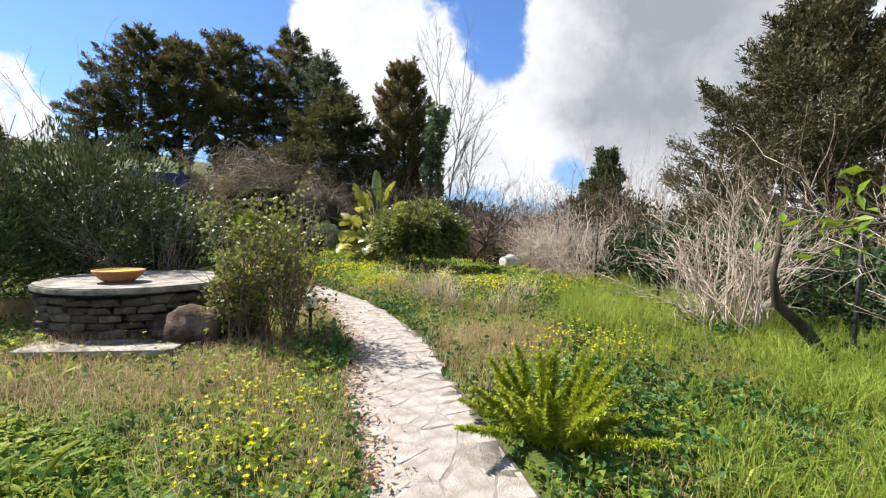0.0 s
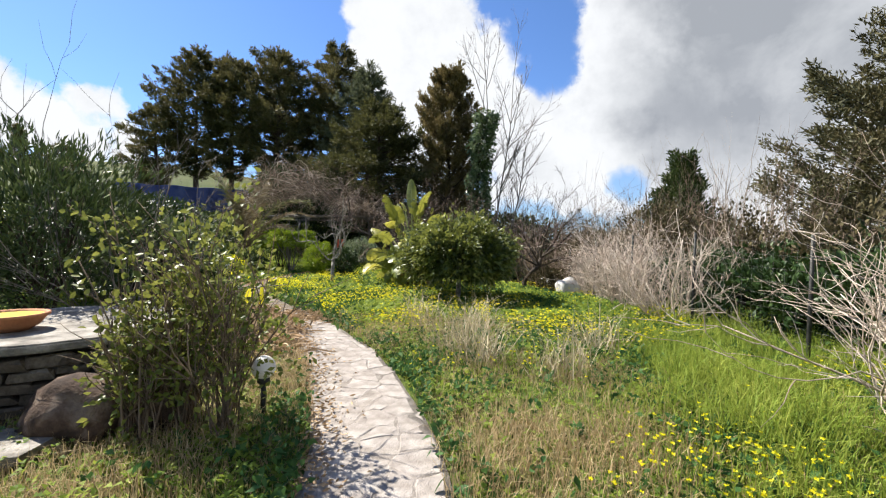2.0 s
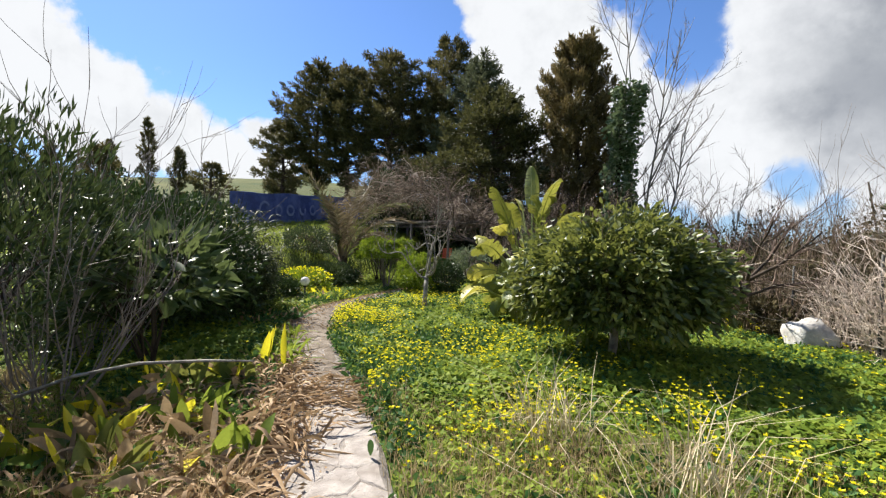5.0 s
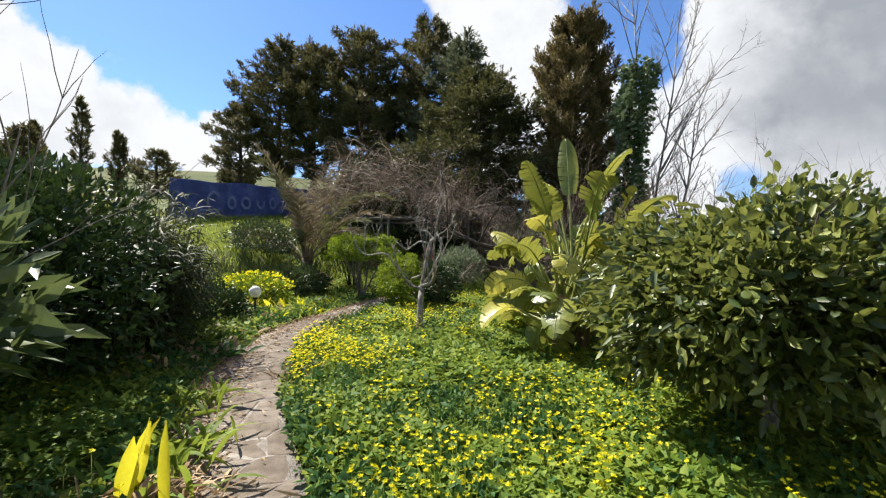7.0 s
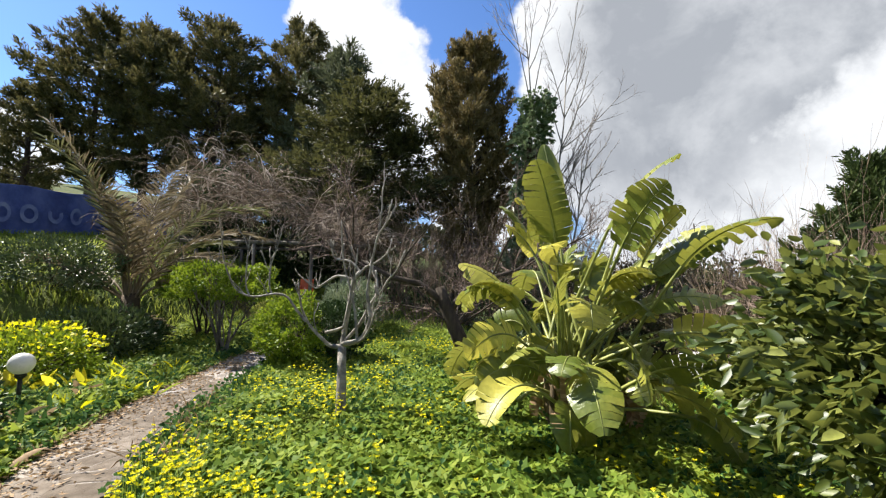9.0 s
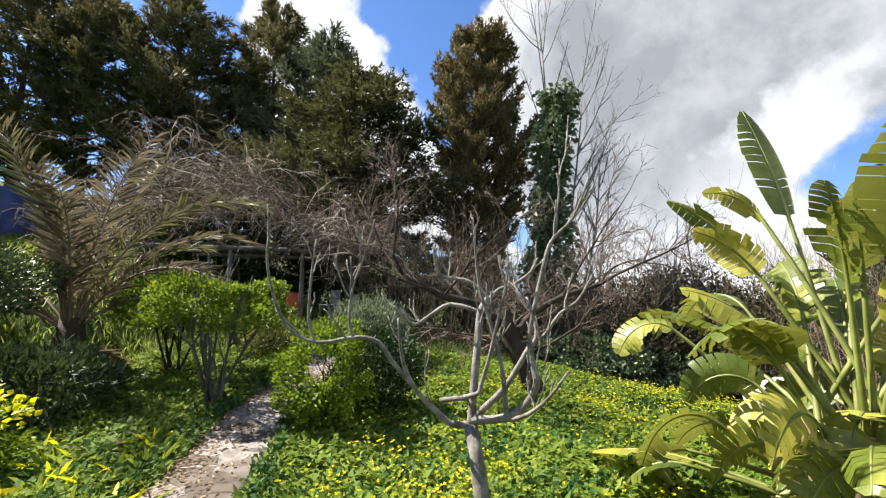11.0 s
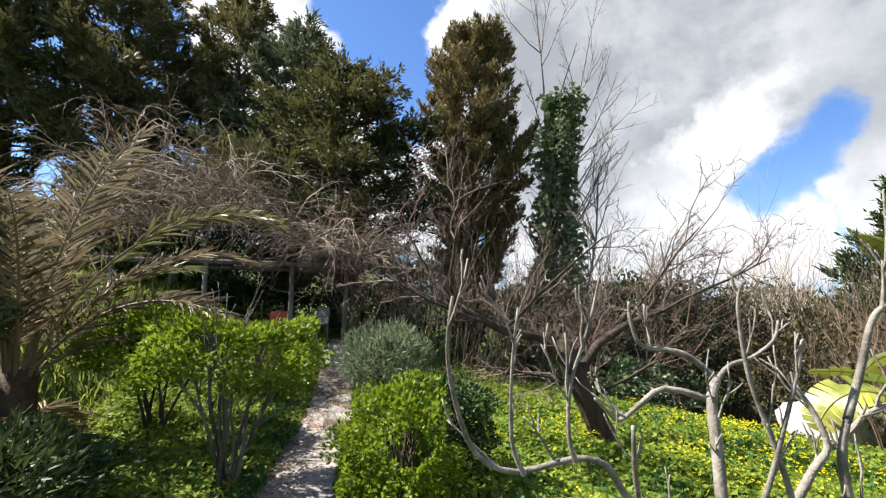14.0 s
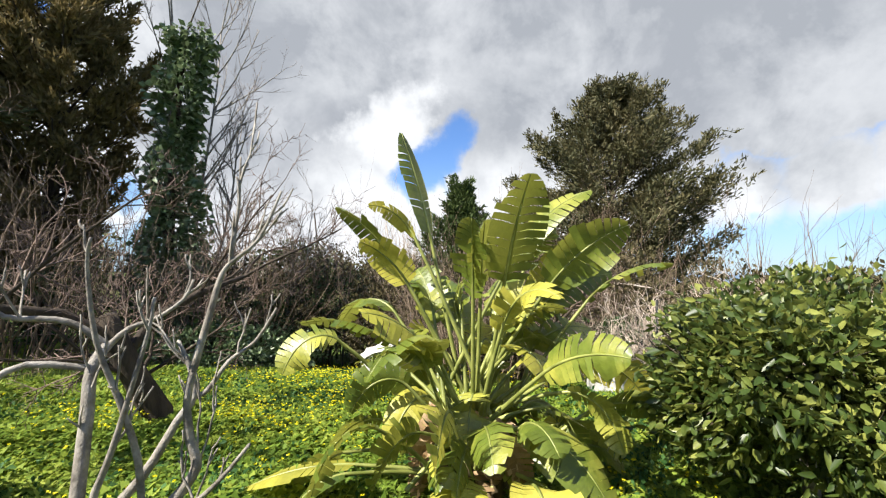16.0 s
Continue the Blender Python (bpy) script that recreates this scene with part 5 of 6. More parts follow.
for v in bm.verts:
    a = math.atan2(v.co.y, v.co.x)
    if v.co.xy.length > 0.5:
        v.co += Vector((math.cos(a), math.sin(a), 0)) * 0.05 * noise.noise(Vector((math.cos(a) * 2.4, math.sin(a) * 2.4, 1)))
part("slab", from_bm("slab", bm), SLAB, planter, "pale weathered round slab")

bowl_z = wall_z + 0.651
bm = bmesh.new()
prof = [(0.0, 0.0), (0.13, 0.0), (0.20, 0.05), (0.245, 0.12), (0.262, 0.125), (0.262, 0.145), (0.235, 0.145), (0.22, 0.12)]
vs = [bm.verts.new((x, 0, z)) for x, z in prof]
es = [bm.edges.new((a, b)) for a, b in zip(vs, vs[1:])]
bmesh.ops.spin(bm, geom=vs + es, cent=(0, 0, 0), axis=(0, 0, 1), angle=2 * math.pi, steps=28)
bmesh.ops.remove_doubles(bm, verts=bm.verts[:], dist=1e-4)
bowl = thing("terracotta_bowl", WX + 0.02, WY - 0.42, "shallow terracotta bowl with mossy yellow filling", "bowl", z=bowl_z)
part("bowl_body", from_bm("bowl_body", bm, True), TERRACOTTA, bowl)
bm = bmesh.new()
bmesh.ops.create_circle(bm, cap_ends=True, segments=24, radius=0.226, matrix=Matrix.Translation((0, 0, 0.128)))
bmesh.ops.triangulate(bm, faces=bm.faces[:])
part("filling", from_bm("filling", bm), YELLOW_LEAF, bowl, "yellow-green moss")

bm = rough_block(r, (1.45, 0.42, 0.07), 0.15, 0.03)
step = solo("stone_slab", from_bm("stone_slab", bm), SLAB, "long flat pale stone lying at the well's foot", "stone", at=(-3.45, 4.22, float(land(-3.45, 4.22)) + 0.055))
step.rotation_euler = (0, 0, radians(8))
for x, y, s, sd, lab in ((-2.78, 4.62, (0.34, 0.24, 0.23), 1, "large brown rounded boulder beside the well"), (-2.34, 4.86, (0.22, 0.2, 0.2), 5, "smaller pale boulder beside the rose bush"),
                         (-3.1, 4.75, (0.2, 0.15, 0.15), 8, "small brown stone under the boulder")):
    solo("boulder", boulder_mesh("boulder", s, sd), BOULDER, lab, "boulder", at=(x, y, float(land(x, y)) + s[2] * 0.75))
for x, y, z, s, sd, lab in ((2.15, 13.25, 0.4, (0.3, 0.3, 0.38), 3, "rough white limestone block beside the wire fence"), (2.6, 18.25, 0.02, (0.76, 0.6, 0.46), 7, "large rough white limestone block at the lawn's edge")):
    solo("white_rock", boulder_mesh("white_rock", s, sd, 3, 0.3), WHITE_ROCK, lab, "rock", at=(x, y, z))


def globe_lamp(x, y, size, label):
    lamp = thing("globe_lamp", x, y, label, "garden lamp", "globe lamps")
    part("post", data("post", *tube([[0, 0, -0.05], [0, 0, 0.12], [0, 0, 0.3]], [0.022, 0.02, 0.02], 10), True), METAL_POST, lamp, "black post")
    part("collar", data("collar", *tube([[0, 0, 0.28], [0, 0, 0.3], [0, 0, 0.335]], [0.03, 0.05, 0.045], 14), True), METAL_POST, lamp)
    bm = bmesh.new()
    bmesh.ops.create_uvsphere(bm, u_segments=28, v_segments=18, radius=size, matrix=Matrix.Translation((0, 0, 0.33 + size * 0.9)))
    part("globe", from_bm("globe", bm, True), GLOBE, lamp, "white milky globe")
    return lamp


globe_lamp(-1.58, 5.0, 0.09, "white globe lamp on short black post")
globe_lamp(-7.75, 13.5, 0.11, "white globe lamp among yellow-flowering plants")

# wire fence with thin dark posts
fence = thing("wire_fence", 3.3, 9.0, "rusty wire fence on thin dark metal posts", "fence", z=0)
POSTS = [(5.2, 1.2), (4.45, 4.45), (3.62, 6.95), (3.22, 8.75), (2.92, 10.7), (2.65, 12.6), (2.5, 15.2), (2.55, 17.8), (2.8, 20.4)]
for x, y in POSTS:
    z = float(land(x, y))
    part("post", data("post", *tube([[x - 3.3, y - 9, z - 0.1], [x - 3.29, y - 9, z + 0.7], [x - 3.28, y - 9, z + 1.5]], [0.022, 0.022, 0.02], 6)), METAL_POST, fence, "thin dark metal post")
mesh_bits = []
for lvl in np.linspace(0.12, 1.4, 9):
    pts = np.array([[x - 3.3, y - 9, float(land(x, y)) + lvl] for x, y in POSTS])
    part("wire", data("wire", *tube(pts, [0.0013] * len(pts), 3)), WIRE, fence)
for (x0, y0), (x1, y1) in zip(POSTS, POSTS[1:]):
    n = int(math.hypot(x1 - x0, y1 - y0) / 0.15)
    for k in range(n):
        x, y = x0 + (x1 - x0) * k / n, y0 + (y1 - y0) * k / n
        z = float(land(x, y))
        mesh_bits.append(tube([[x - 3.3, y - 9, z + 0.1], [x - 3.3, y - 9, z + 1.4]], [0.0008, 0.0008], 3))
part("netting", data("netting", *merge(mesh_bits)), WIRE, fence, kind="stuff")

# blue tarpaulin on the terrace fence
tarp = thing("blue_tarpaulin", -16.6, 23.0, "faded blue printed tarpaulin stretched along terrace fence", "tarpaulin", z=0)
ys, zs = np.linspace(18.6, 29.0, 45), np.linspace(0, 1, 9)
V = []
for y in ys:
    lo = 2.3 + (y - 18.6) * 0.09
    for u in zs:
        V.append((0.06 * math.sin(y * 3.1 + u * 2) * (1 - abs(u - 0.5)) + 0.04 * noise.noise(Vector((y * 2, u * 3, 0))), y - 23.0, lo + u * 1.75 - 0.03 * math.sin(y * 2.2) * u))
V = np.array(V)
i = (np.arange(44)[:, None] * 9 + np.arange(8)).ravel()
F = np.stack([i, i + 9, i + 10, i + 1], 1)
me = data("sheet", np.concatenate([V, V - np.array([0.012, 0, 0])]), np.concatenate([F, F[:, ::-1] + len(V)]), True)
part("sheet", me, TARP, tarp)
for y in (18.7, 20.9, 23.1, 25.3, 27.3):
    z = float(land(-16.7, y))
    part("stake", data("stake", *tube([[-0.1, y - 23, z - 0.2], [-0.1, y - 23, z + 1.2], [-0.1, y - 23, 4.1 + (y - 18.6) * 0.09]], [0.03, 0.03, 0.025], 6)), METAL_POST, tarp)


def print_ring(cy, cz, w, hgt, a0, a1, t=0.13):
    """A curved faded mark: a flat arc that stands just before the sheet."""
    n = 18
    P = []
    for k in range(n + 1):
        a = radians(a0 + (a1 - a0) * k / n)
        for s in (1, 1 - t / max(w, hgt) * 2):
            P.append((0.115, cy + math.cos(a) * w / 2 * s, cz + math.sin(a) * hgt / 2 * s))
    return np.array(P), np.array([[2 * k, 2 * k + 1, 2 * k + 3, 2 * k + 2] for k in range(n)])


for cy, w, hgt, a0, a1 in ((-2.5, 0.75, 0.95, 40, 330), (-1.6, 0.5, 0.6, 60, 420), (-0.8, 0.6, 0.6, 0, 360), (0.1, 0.55, 0.55, 150, 390), (0.9, 0.5, 0.6, 0, 360), (1.8, 0.5, 0.55, 0, 300), (2.6, 0.55, 0.6, 30, 350)):
    part("printed_mark", data("printed_mark", *print_ring(cy, 3.2 + (cy + 4.4) * 0.09, w, hgt, a0, a1)), TARP_PRINT, tarp, "pale faded printed mark")

# vine-covered shelter at the path's end
shelter = thing("pergola", -8.2, 23.4, "dark wooden pergola overgrown with leafless brown vines", "pergola")
sz = shelter.location.z
for x, y in ((-2.9, -1.3), (0.7, -1.3), (1.9, -0.4), (-2.9, 1.7), (1.9, 1.7), (-1.1, -1.3)):
    z0 = float(land(-8.2 + x, 23.4 + y)) - sz
    part("post", data("post", *tube([[x, y, z0 - 0.1], [x + 0.02, y, 0.9], [x, y, 1.85]], [0.06, 0.058, 0.055], 8)), WOOD, shelter, "weathered grey post")
for y in (-1.3, 1.7):
    part("beam", data("beam", *tube([[-3.4, y, 1.88], [0, y, 1.9], [2.4, y, 1.87]], [0.06, 0.06, 0.06], 6)), WOOD, shelter)
for x in np.linspace(-3.2, 2.2, 13):
    part("rafter", data("rafter", *tube([[x, -1.7, 1.98], [x, 0.2, 2.0], [x, 2.1, 1.97]], [0.035, 0.035, 0.035], 5)), WOOD, shelter)
r = np.random.default_rng(320)
VINE = dict(levels=3, kids=[4, 2], shrink=0.5, spread=0.55, lift=-0.17, wander=0.14, least=0.005, first=0.1)
for chunk in range(8):
    lines = []
    for k in range(80):
        x, y = r.uniform(-4.6, 2.6), r.uniform(-2.5, 1.2)
        top = 2.0 + 2.3 * math.exp(-((x + 1.6) / 2.4) ** 2) * r.uniform(0.4, 1.0)
        grow(r, (x, y, top), (r.normal(0, 0.6), r.normal(-0.3, 0.5), r.uniform(0.2, 0.9)), r.uniform(0.8, 1.7), 0.014, 0, VINE, lines)
    part("vine", data("vine", *limbs_mesh(lines, 4), True), (BROWN_TWIG, PALE_TWIG, BROWN_TWIG, BROWN_TWIG)[chunk % 4], shelter, "leafless drooping vine twigs", "stuff")


# dark leafy mass added behind, in place of the pergola's inner shade
for k, (x, y) in enumerate(((-12.6, 25.6), (-11.2, 26.0), (-9.2, 26.2), (-7.4, 26.4))):
    shrub("shade_hedge", x, y, (1.5, 0.9, 1.75), 6500, 0.14, 0.08, DARK_LEAF, "added dark hedge standing in for the shade inside the pergola", 340 + k, low=-0.95, stems=5)


def garden_chair(x, y, turn, material, label):
    ch = thing("garden_chair", x, y, label, "chair", turn=turn)

    def box(name, c, s):
        bm = bmesh.new()
        bmesh.ops.create_cube(bm, size=1, matrix=Matrix.Translation(c) @ Matrix.Diagonal((*s, 1)))
        bmesh.ops.bevel(bm, geom=bm.edges[:], offset=0.008, segments=1, affect="EDGES")
        part(name, from_bm(name, bm), material, ch)
    box("seat", (0, 0, 0.43), (0.44, 0.42, 0.04))
    box("backrest", (0, 0.22, 0.66), (0.42, 0.035, 0.42))
    for sx in (-0.19, 0.19):
        for sy in (-0.18, 0.2):
            box("leg", (sx, sy, 0.2), (0.045, 0.045, 0.44))
        box("armrest", (sx * 1.12, 0.0, 0.63), (0.05, 0.4, 0.03))
    return ch


garden_chair(-7.75, 22.6, 15, RED_PLASTIC, "faded red plastic chair under the pergola")
garden_chair(-7.0, 23.7, -40, GREY_PLASTIC, "dull grey plastic chair under the pergola")

pole = thing("leaning_pole", 10.5, 31.6, "thin dark pole leaning above the thicket", "pole")
part("shaft", data("shaft", *tube([[0.6, 0, -0.2], [0.2, 0, 4.0], [-0.25, 0, 7.0]], [0.06, 0.05, 0.04], 6)), BARK, pole)
lines = [(np.array([[-0.6, 0, 0.35], [0.5, 0.1, 0.75], [1.5, 0.2, 1.0], [2.4, 0.3, 1.12], [3.0, 0.35, 1.18]]) * 0.62, np.array([0.014, 0.013, 0.011, 0.009, 0.005]), 0)]
cane = bare_tree("fallen_cane", -4.35, 6.9, lines, GREY_BARK, "long bare cane arching out of the plants", category="branch")
bare_bush("fallen_twigs", -4.85, 7.2, 24, 1.9, 1.5, GREY_TWIG, "pale bare twigs reaching out of the hedge", 331, rad=0.009, foot=0.2)

# ---- bed plants left of the path ----


def bed_plant(name, x, y, n, length, width, material, label, seed, up=0.9, group="", droop=0.25, extra=()):
    """A clump of broad or strap leaves from one base; extra: (count, material, part label)."""
    r = np.random.default_rng(seed)
    ob = thing(name, x, y, label, "plant", group)
    for count, m_, lab in ((n, material, ""), *extra):
        b = np.stack([r.normal(0, 0.13, count), r.normal(0, 0.13, count), np.zeros(count)], 1)
        d = np.stack([r.normal(0, 0.6, count), r.normal(0, 0.6, count), np.full(count, up)], 1)
        d = unit(d)
        L = length * r.uniform(0.65, 1.2, (count, 1))
        side = unit(np.cross(d, r.normal(size=(count, 3))))
        nrm = np.cross(side, d)
        f = np.array([0, 0.25, 0.5, 0.75, 1.0])
        w = width * np.array([0.25, 0.85, 1.0, 0.7, 0.05])
        S = b[:, None] + d[:, None] * L[:, None] * f[None, :, None] - np.array([0, 0, 1.0]) * (L * droop)[:, None] * (f ** 2)[None, :, None]
        V = np.stack([S - side[:, None] * w[None, :, None] / 2 + nrm[:, None] * w[None, :, None] * 0.15, S, S + side[:, None] * w[None, :, None] / 2 + nrm[:, None] * w[None, :, None] * 0.15], 2).reshape(-1, 3)
        V[:, 2] = np.maximum(V[:, 2], 0.012)
        F = []
        for k in range(4):
            for c in range(2):
                F.append([k * 3 + c, k * 3 + c + 1, k * 3 + c + 4, k * 3 + c + 3])
        F = (np.arange(count)[:, None, None] * 15 + np.array(F)[None]).reshape(-1, 4)
        part("foliage", data("foliage", V, F), m_, ob, lab, "stuff")
    return ob


for k, (x, y) in enumerate(((-3.3, 6.75), (-3.75, 6.9), (-4.2, 7.35), (-3.6, 7.5), (-4.4, 8.0), (-2.95, 7.3), (-3.95, 8.1))):
    bed_plant("broad_leaf_plant", x, y, 16, 0.42, 0.10, CLOVER if k % 2 else ROSE_LEAF, "clump of broad upright leaves, some yellowed", 400 + k, group="broad-leaved bed plants",
              extra=((5 if k < 4 else 3, YELLOW_LEAF, "yellowed leaves"), (5, BROWN_LEAF, "dead brown leaves")))
for k, (x, y) in enumerate(((-2.75, 7.0), (-3.15, 7.75), (-3.6, 8.25), (-2.4, 6.6), (-4.0, 8.75), (-3.0, 6.7), (-3.4, 7.2), (-3.85, 7.6), (-2.9, 7.4), (-2.65, 7.5), (-3.3, 8.15), (-2.5, 6.95), (-3.75, 8.6), (-3.2, 6.4), (-3.65, 7.0))):
    bed_plant("withered_plant", x, y, 95, 0.5, 0.026, BROWN_LEAF, "withered clump of brown strap leaves", 410 + k, 0.55, "withered bed plants", 0.6)
for k, (x, y) in enumerate(((-4.3, 9.2), (-4.05, 8.85), (-4.85, 9.75), (-8.0, 13.2))):
    bed_plant("strap_leaf_plant", x, y, 45, 0.5, 0.035, CLOVER, "clump of green strap leaves at the path's edge", 420 + k, 0.9, "strap-leaved plants", 0.5)
for k, (x, y) in enumerate(((-6.45, 10.9), (-5.95, 11.0), (-6.75, 11.9), (-7.05, 12.3), (-7.15, 12.9), (-7.3, 13.8), (-7.5, 14.9), (-6.0, 10.3))):
    bed_plant("mixed_bed_plant", x, y, 30, 0.34, 0.05, DARK_WEED, "low dark clump beside the path with dead leaves", 435 + k, 0.8, "path-side clumps", 0.4, extra=((18, BROWN_LEAF, "dead brown leaves"),))
for k, (x, y) in enumerate(((-2.35, 2.15), (-1.75, 1.75), (-3.6, 3.5), (-4.6, 4.1), (-3.0, 2.6), (-1.2, 2.6))):
    bed_plant("leafy_weed", x, y, 46, 0.30, 0.035, CLOVER if k % 2 else GREEN_GRASS, "fresh green leafy weed in the dry grass", 470 + k, 0.8, "leafy weeds", 0.4)
for k, run in enumerate((8.6, 9.3, 11.4, 12.3, 13.1, 13.6, 14.6, 15.0, 16.2)):
    x, y = path_point(run, path_width(run) / 2 + 0.16)
    bed_plant("dark_leafy_weed", float(x), float(y), 26, 0.17, 0.045, DARK_WEED, "dark broad-leaved weed at the path's edge", 480 + k, 0.6, "path-edge weeds", 0.4)
for k, (x, y) in enumerate(((-7.3, 14.3), (-7.6, 14.7), (-7.9, 15.1), (-7.2, 15.1), (-7.0, 14.6), (-8.2, 14.2), (-7.0, 13.4), (-6.95, 13.9))):
    bed_plant("flowering_weed", x, y, 40, 0.34, 0.03, CLOVER, "leafy weed with small yellow flowers beside the path", 500 + k, 0.9, "flowering weeds", 0.35, extra=((9, PETAL, "yellow flowers"),))
bed_plant("yellow_leaf_plant", -8.15, 13.9, 12, 0.45, 0.11, YELLOW_LEAF, "clump of bright yellow broad leaves", 430)
bed_plant("yellow_leaf_plant", -3.76, 6.82, 4, 0.36, 0.11, YELLOW_LEAF, "pair of large yellow leaves among withered stalks", 432, 1.4, droop=0.05)
bed_plant("yellow_leaf_plant", -4.1, 8.75, 5, 0.5, 0.09, YELLOW_LEAF, "upright yellow leaves above the withered bed", 433, 1.8, droop=0.05)
bed_plant("yellow_leaf_plant", -7.6, 14.0, 7, 0.35, 0.10, YELLOW_LEAF, "small clump of yellow broad leaves", 431)
for k, (x, y, c) in enumerate(((0.05, 6.6, 70), (-0.25, 7.0, 60), (0.9, 6.3, 45), (-0.9, 8.3, 45), (1.5, 7.2, 40), (-0.1, 8.0, 40))):
    r = np.random.default_rng(440 + k)
    V, F = blades(r, np.stack([r.normal(0, 0.14, c * 2), r.normal(0, 0.12, c * 2), np.full(c * 2, -0.02)], 1), 0.66, 0.008, 0.75)
    ob = thing("dry_grass_tuft", x, y, "tuft of long pale dry grass stalks", "grass", "dry tufts")
    part("straw", data("straw", V, F), PALE_STALK, ob, kind="stuff")

# brown weed mats added to darken the edge that the reeds' shadow misses
for k, (run, off) in enumerate(((15.2, -0.14), (15.8, -0.16), (16.4, -0.14), (17.0, -0.16), (17.6, -0.15), (18.3, -0.14), (18.9, -0.16), (19.6, -0.14), (20.2, -0.16))):
    x, y = path_point(run, off - path_width(run) / 2)
    bed_plant("dead_weed", float(x), float(y), 70, 0.2, 0.014, BROWN_LEAF, "low mat of dead brown weed, added for shade at the path's edge", 520 + k, 0.45, "dead weeds", 0.5)
for k, (run, off) in enumerate(((19.2, 0.15), (19.8, 0.2), (20.5, 0.15), (17.2, 0.15))):
    x, y = path_point(run, path_width(run) / 2 + off)
    bed_plant("dry_weed", float(x), float(y), 60, 0.24, 0.012, BROWN_LEAF, "dry reddish weed at the path's edge", 460 + k, 0.9, "dry weeds", 0.3)

# leaf litter on the path
r = np.random.default_rng(450)
n = 420
s0, u0 = r.normal(14.15, 0.28, n), r.uniform(-0.5, 0.42, n)
x, y = path_point(s0, u0)
P = np.stack([x, y, land(x, y) + 0.03 + r.random(n) * 0.03], 1)
D = np.stack([r.normal(0.8, 0.5, n), r.normal(0.4, 0.5, n), r.normal(0, 0.15, n)], 1)
solo("leaf_litter", data("leaf_litter", *leaves(r, P, D, 0.16, 0.022, 0.3)), BROWN_LEAF, "dry brown strips of leaf litter on the path", "litter", "stuff")
n = 4600
s0 = r.uniform(6.5, 29, n) ** 0.9 * 1.36
u0 = -path_width(s0) / 2 + np.abs(r.normal(0, 0.11 + 0.012 * (s0 - 6), n)) - 0.05
x, y = path_point(s0, u0)
P = np.stack([x, y, land(x, y) + 0.024 + r.random(n) * 0.012], 1)
D = np.stack([r.normal(0, 1, n), r.normal(0, 1, n), r.normal(0, 0.1, n)], 1)
solo("fallen_leaves", data("fallen_leaves", *leaves(r, P, D, 0.05, 0.02, 0.3)), BROWN_LEAF, "small fallen brown leaves along the path edge", "litter", "stuff")

# ---- grass, clover and flowers ----


def field_noise(x, y, scale, seed):
    """Cheap smooth noise on arrays, about -1 to 1."""
    r = np.random.default_rng(seed)
    v = np.zeros(len(x))
    for k in range(7):
        a, ph, f = r.uniform(0, 6.28), r.uniform(0, 6.28), scale * r.uniform(0.6, 1.8)
        v += np.sin((x * math.cos(a) + y * math.sin(a)) * f + ph + 1.3 * np.sin((x * math.sin(a) - y * math.cos(a)) * f * 0.8 + ph * 2))
    return v / 3.2


def scatter(seed, n, x0, x1, y0, y1):
    r = np.random.default_rng(seed)
    x, y = r.uniform(x0, x1, n), r.uniform(y0, y1, n)
    e, side = off_path(x, y)
    return r, x, y, e, side


def keep_by(r, w, *arrays):
    sel = r.random(len(w)) < w
    return [a[sel] for a in arrays]


def dryness(x, y, e, side):
    """Share of straw in the sward."""
    left = (side < 0) & (y < 7.5)
    d = np.where(left, 0.72 + 0.35 * field_noise(x, y, 1.6, 1) - 0.75 * smooth01((3.3 - y) / 1.6), 0.0)
    right = np.exp(-(((x - 0.75) / 0.85) ** 2 + ((y - 4.9) / 1.5) ** 2)) * 0.95 + 0.18 * np.exp(-(((x - 0.6) / 1.2) ** 2 + ((y - 6.8) / 1.5) ** 2))
    d = np.where(side > 0, right + 0.55 * np.clip(field_noise(x, y, 0.9, 20), 0, 1) * (y < 9), d)
    return np.clip(d + 0.12 * field_noise(x, y, 2.3, 2), 0, 1)


def near_fern(x, y):
    return smooth01((np.hypot(x - 0.78, y - 2.85) - 0.3) / 0.25)


def on_land(x, y, lift=0.0):
    return np.stack([x, y, land(x, y) + lift], 1)


# straw
r, x, y, e, side = scatter(500, 145000, -6.2, 3.2, 0.5, 8.6)
dry = dryness(x, y, e, side)
x, y, e = keep_by(r, dry * (e > -0.05) * np.where(e < 0.02, 0.5, 1), x, y, e)
solo("dry_grass", data("dry_grass", *blades(r, on_land(x, y, -0.01), np.clip(0.17 + 0.07 * field_noise(x, y, 2, 3), 0.05, 0.36), 0.0055, 0.6)), DRY_GRASS, "dry straw-coloured grass beside the path", "grass", "stuff")
# green blades
r, x, y, e, side = scatter(501, 460000, -9.0, 5.5, 0.5, 19.0)
dry = dryness(x, y, e, side)
lush = np.clip(0.35 + 0.75 * smooth01((x - 0.9) / 1.2) * (y < 10) + 0.25 * field_noise(x, y, 1.1, 4), 0.12, 1)
w = near_fern(x, y) * (e > 0.0) * lush * (1 - 0.8 * dry) * (0.28 + 0.72 * smooth01((9.5 - y) / 4)) * np.where((side < 0) & (y > 6) & (y < 12), 0.35, 1)
x, y, e, lush = keep_by(r, w, x, y, e, lush)
hgt = (0.10 + 0.19 * smooth01((x - 1.0) / 1.4) * (y < 9.5)) * (1 + 0.35 * field_noise(x, y, 1.7, 5) + 0.4 * field_noise(x, y, 6.0, 15)) * np.clip(0.35 + e * 2.2, 0.35, 1) * (0.5 + 0.5 * smooth01((np.hypot(x - 0.78, y - 2.7) - 0.5) / 0.8))
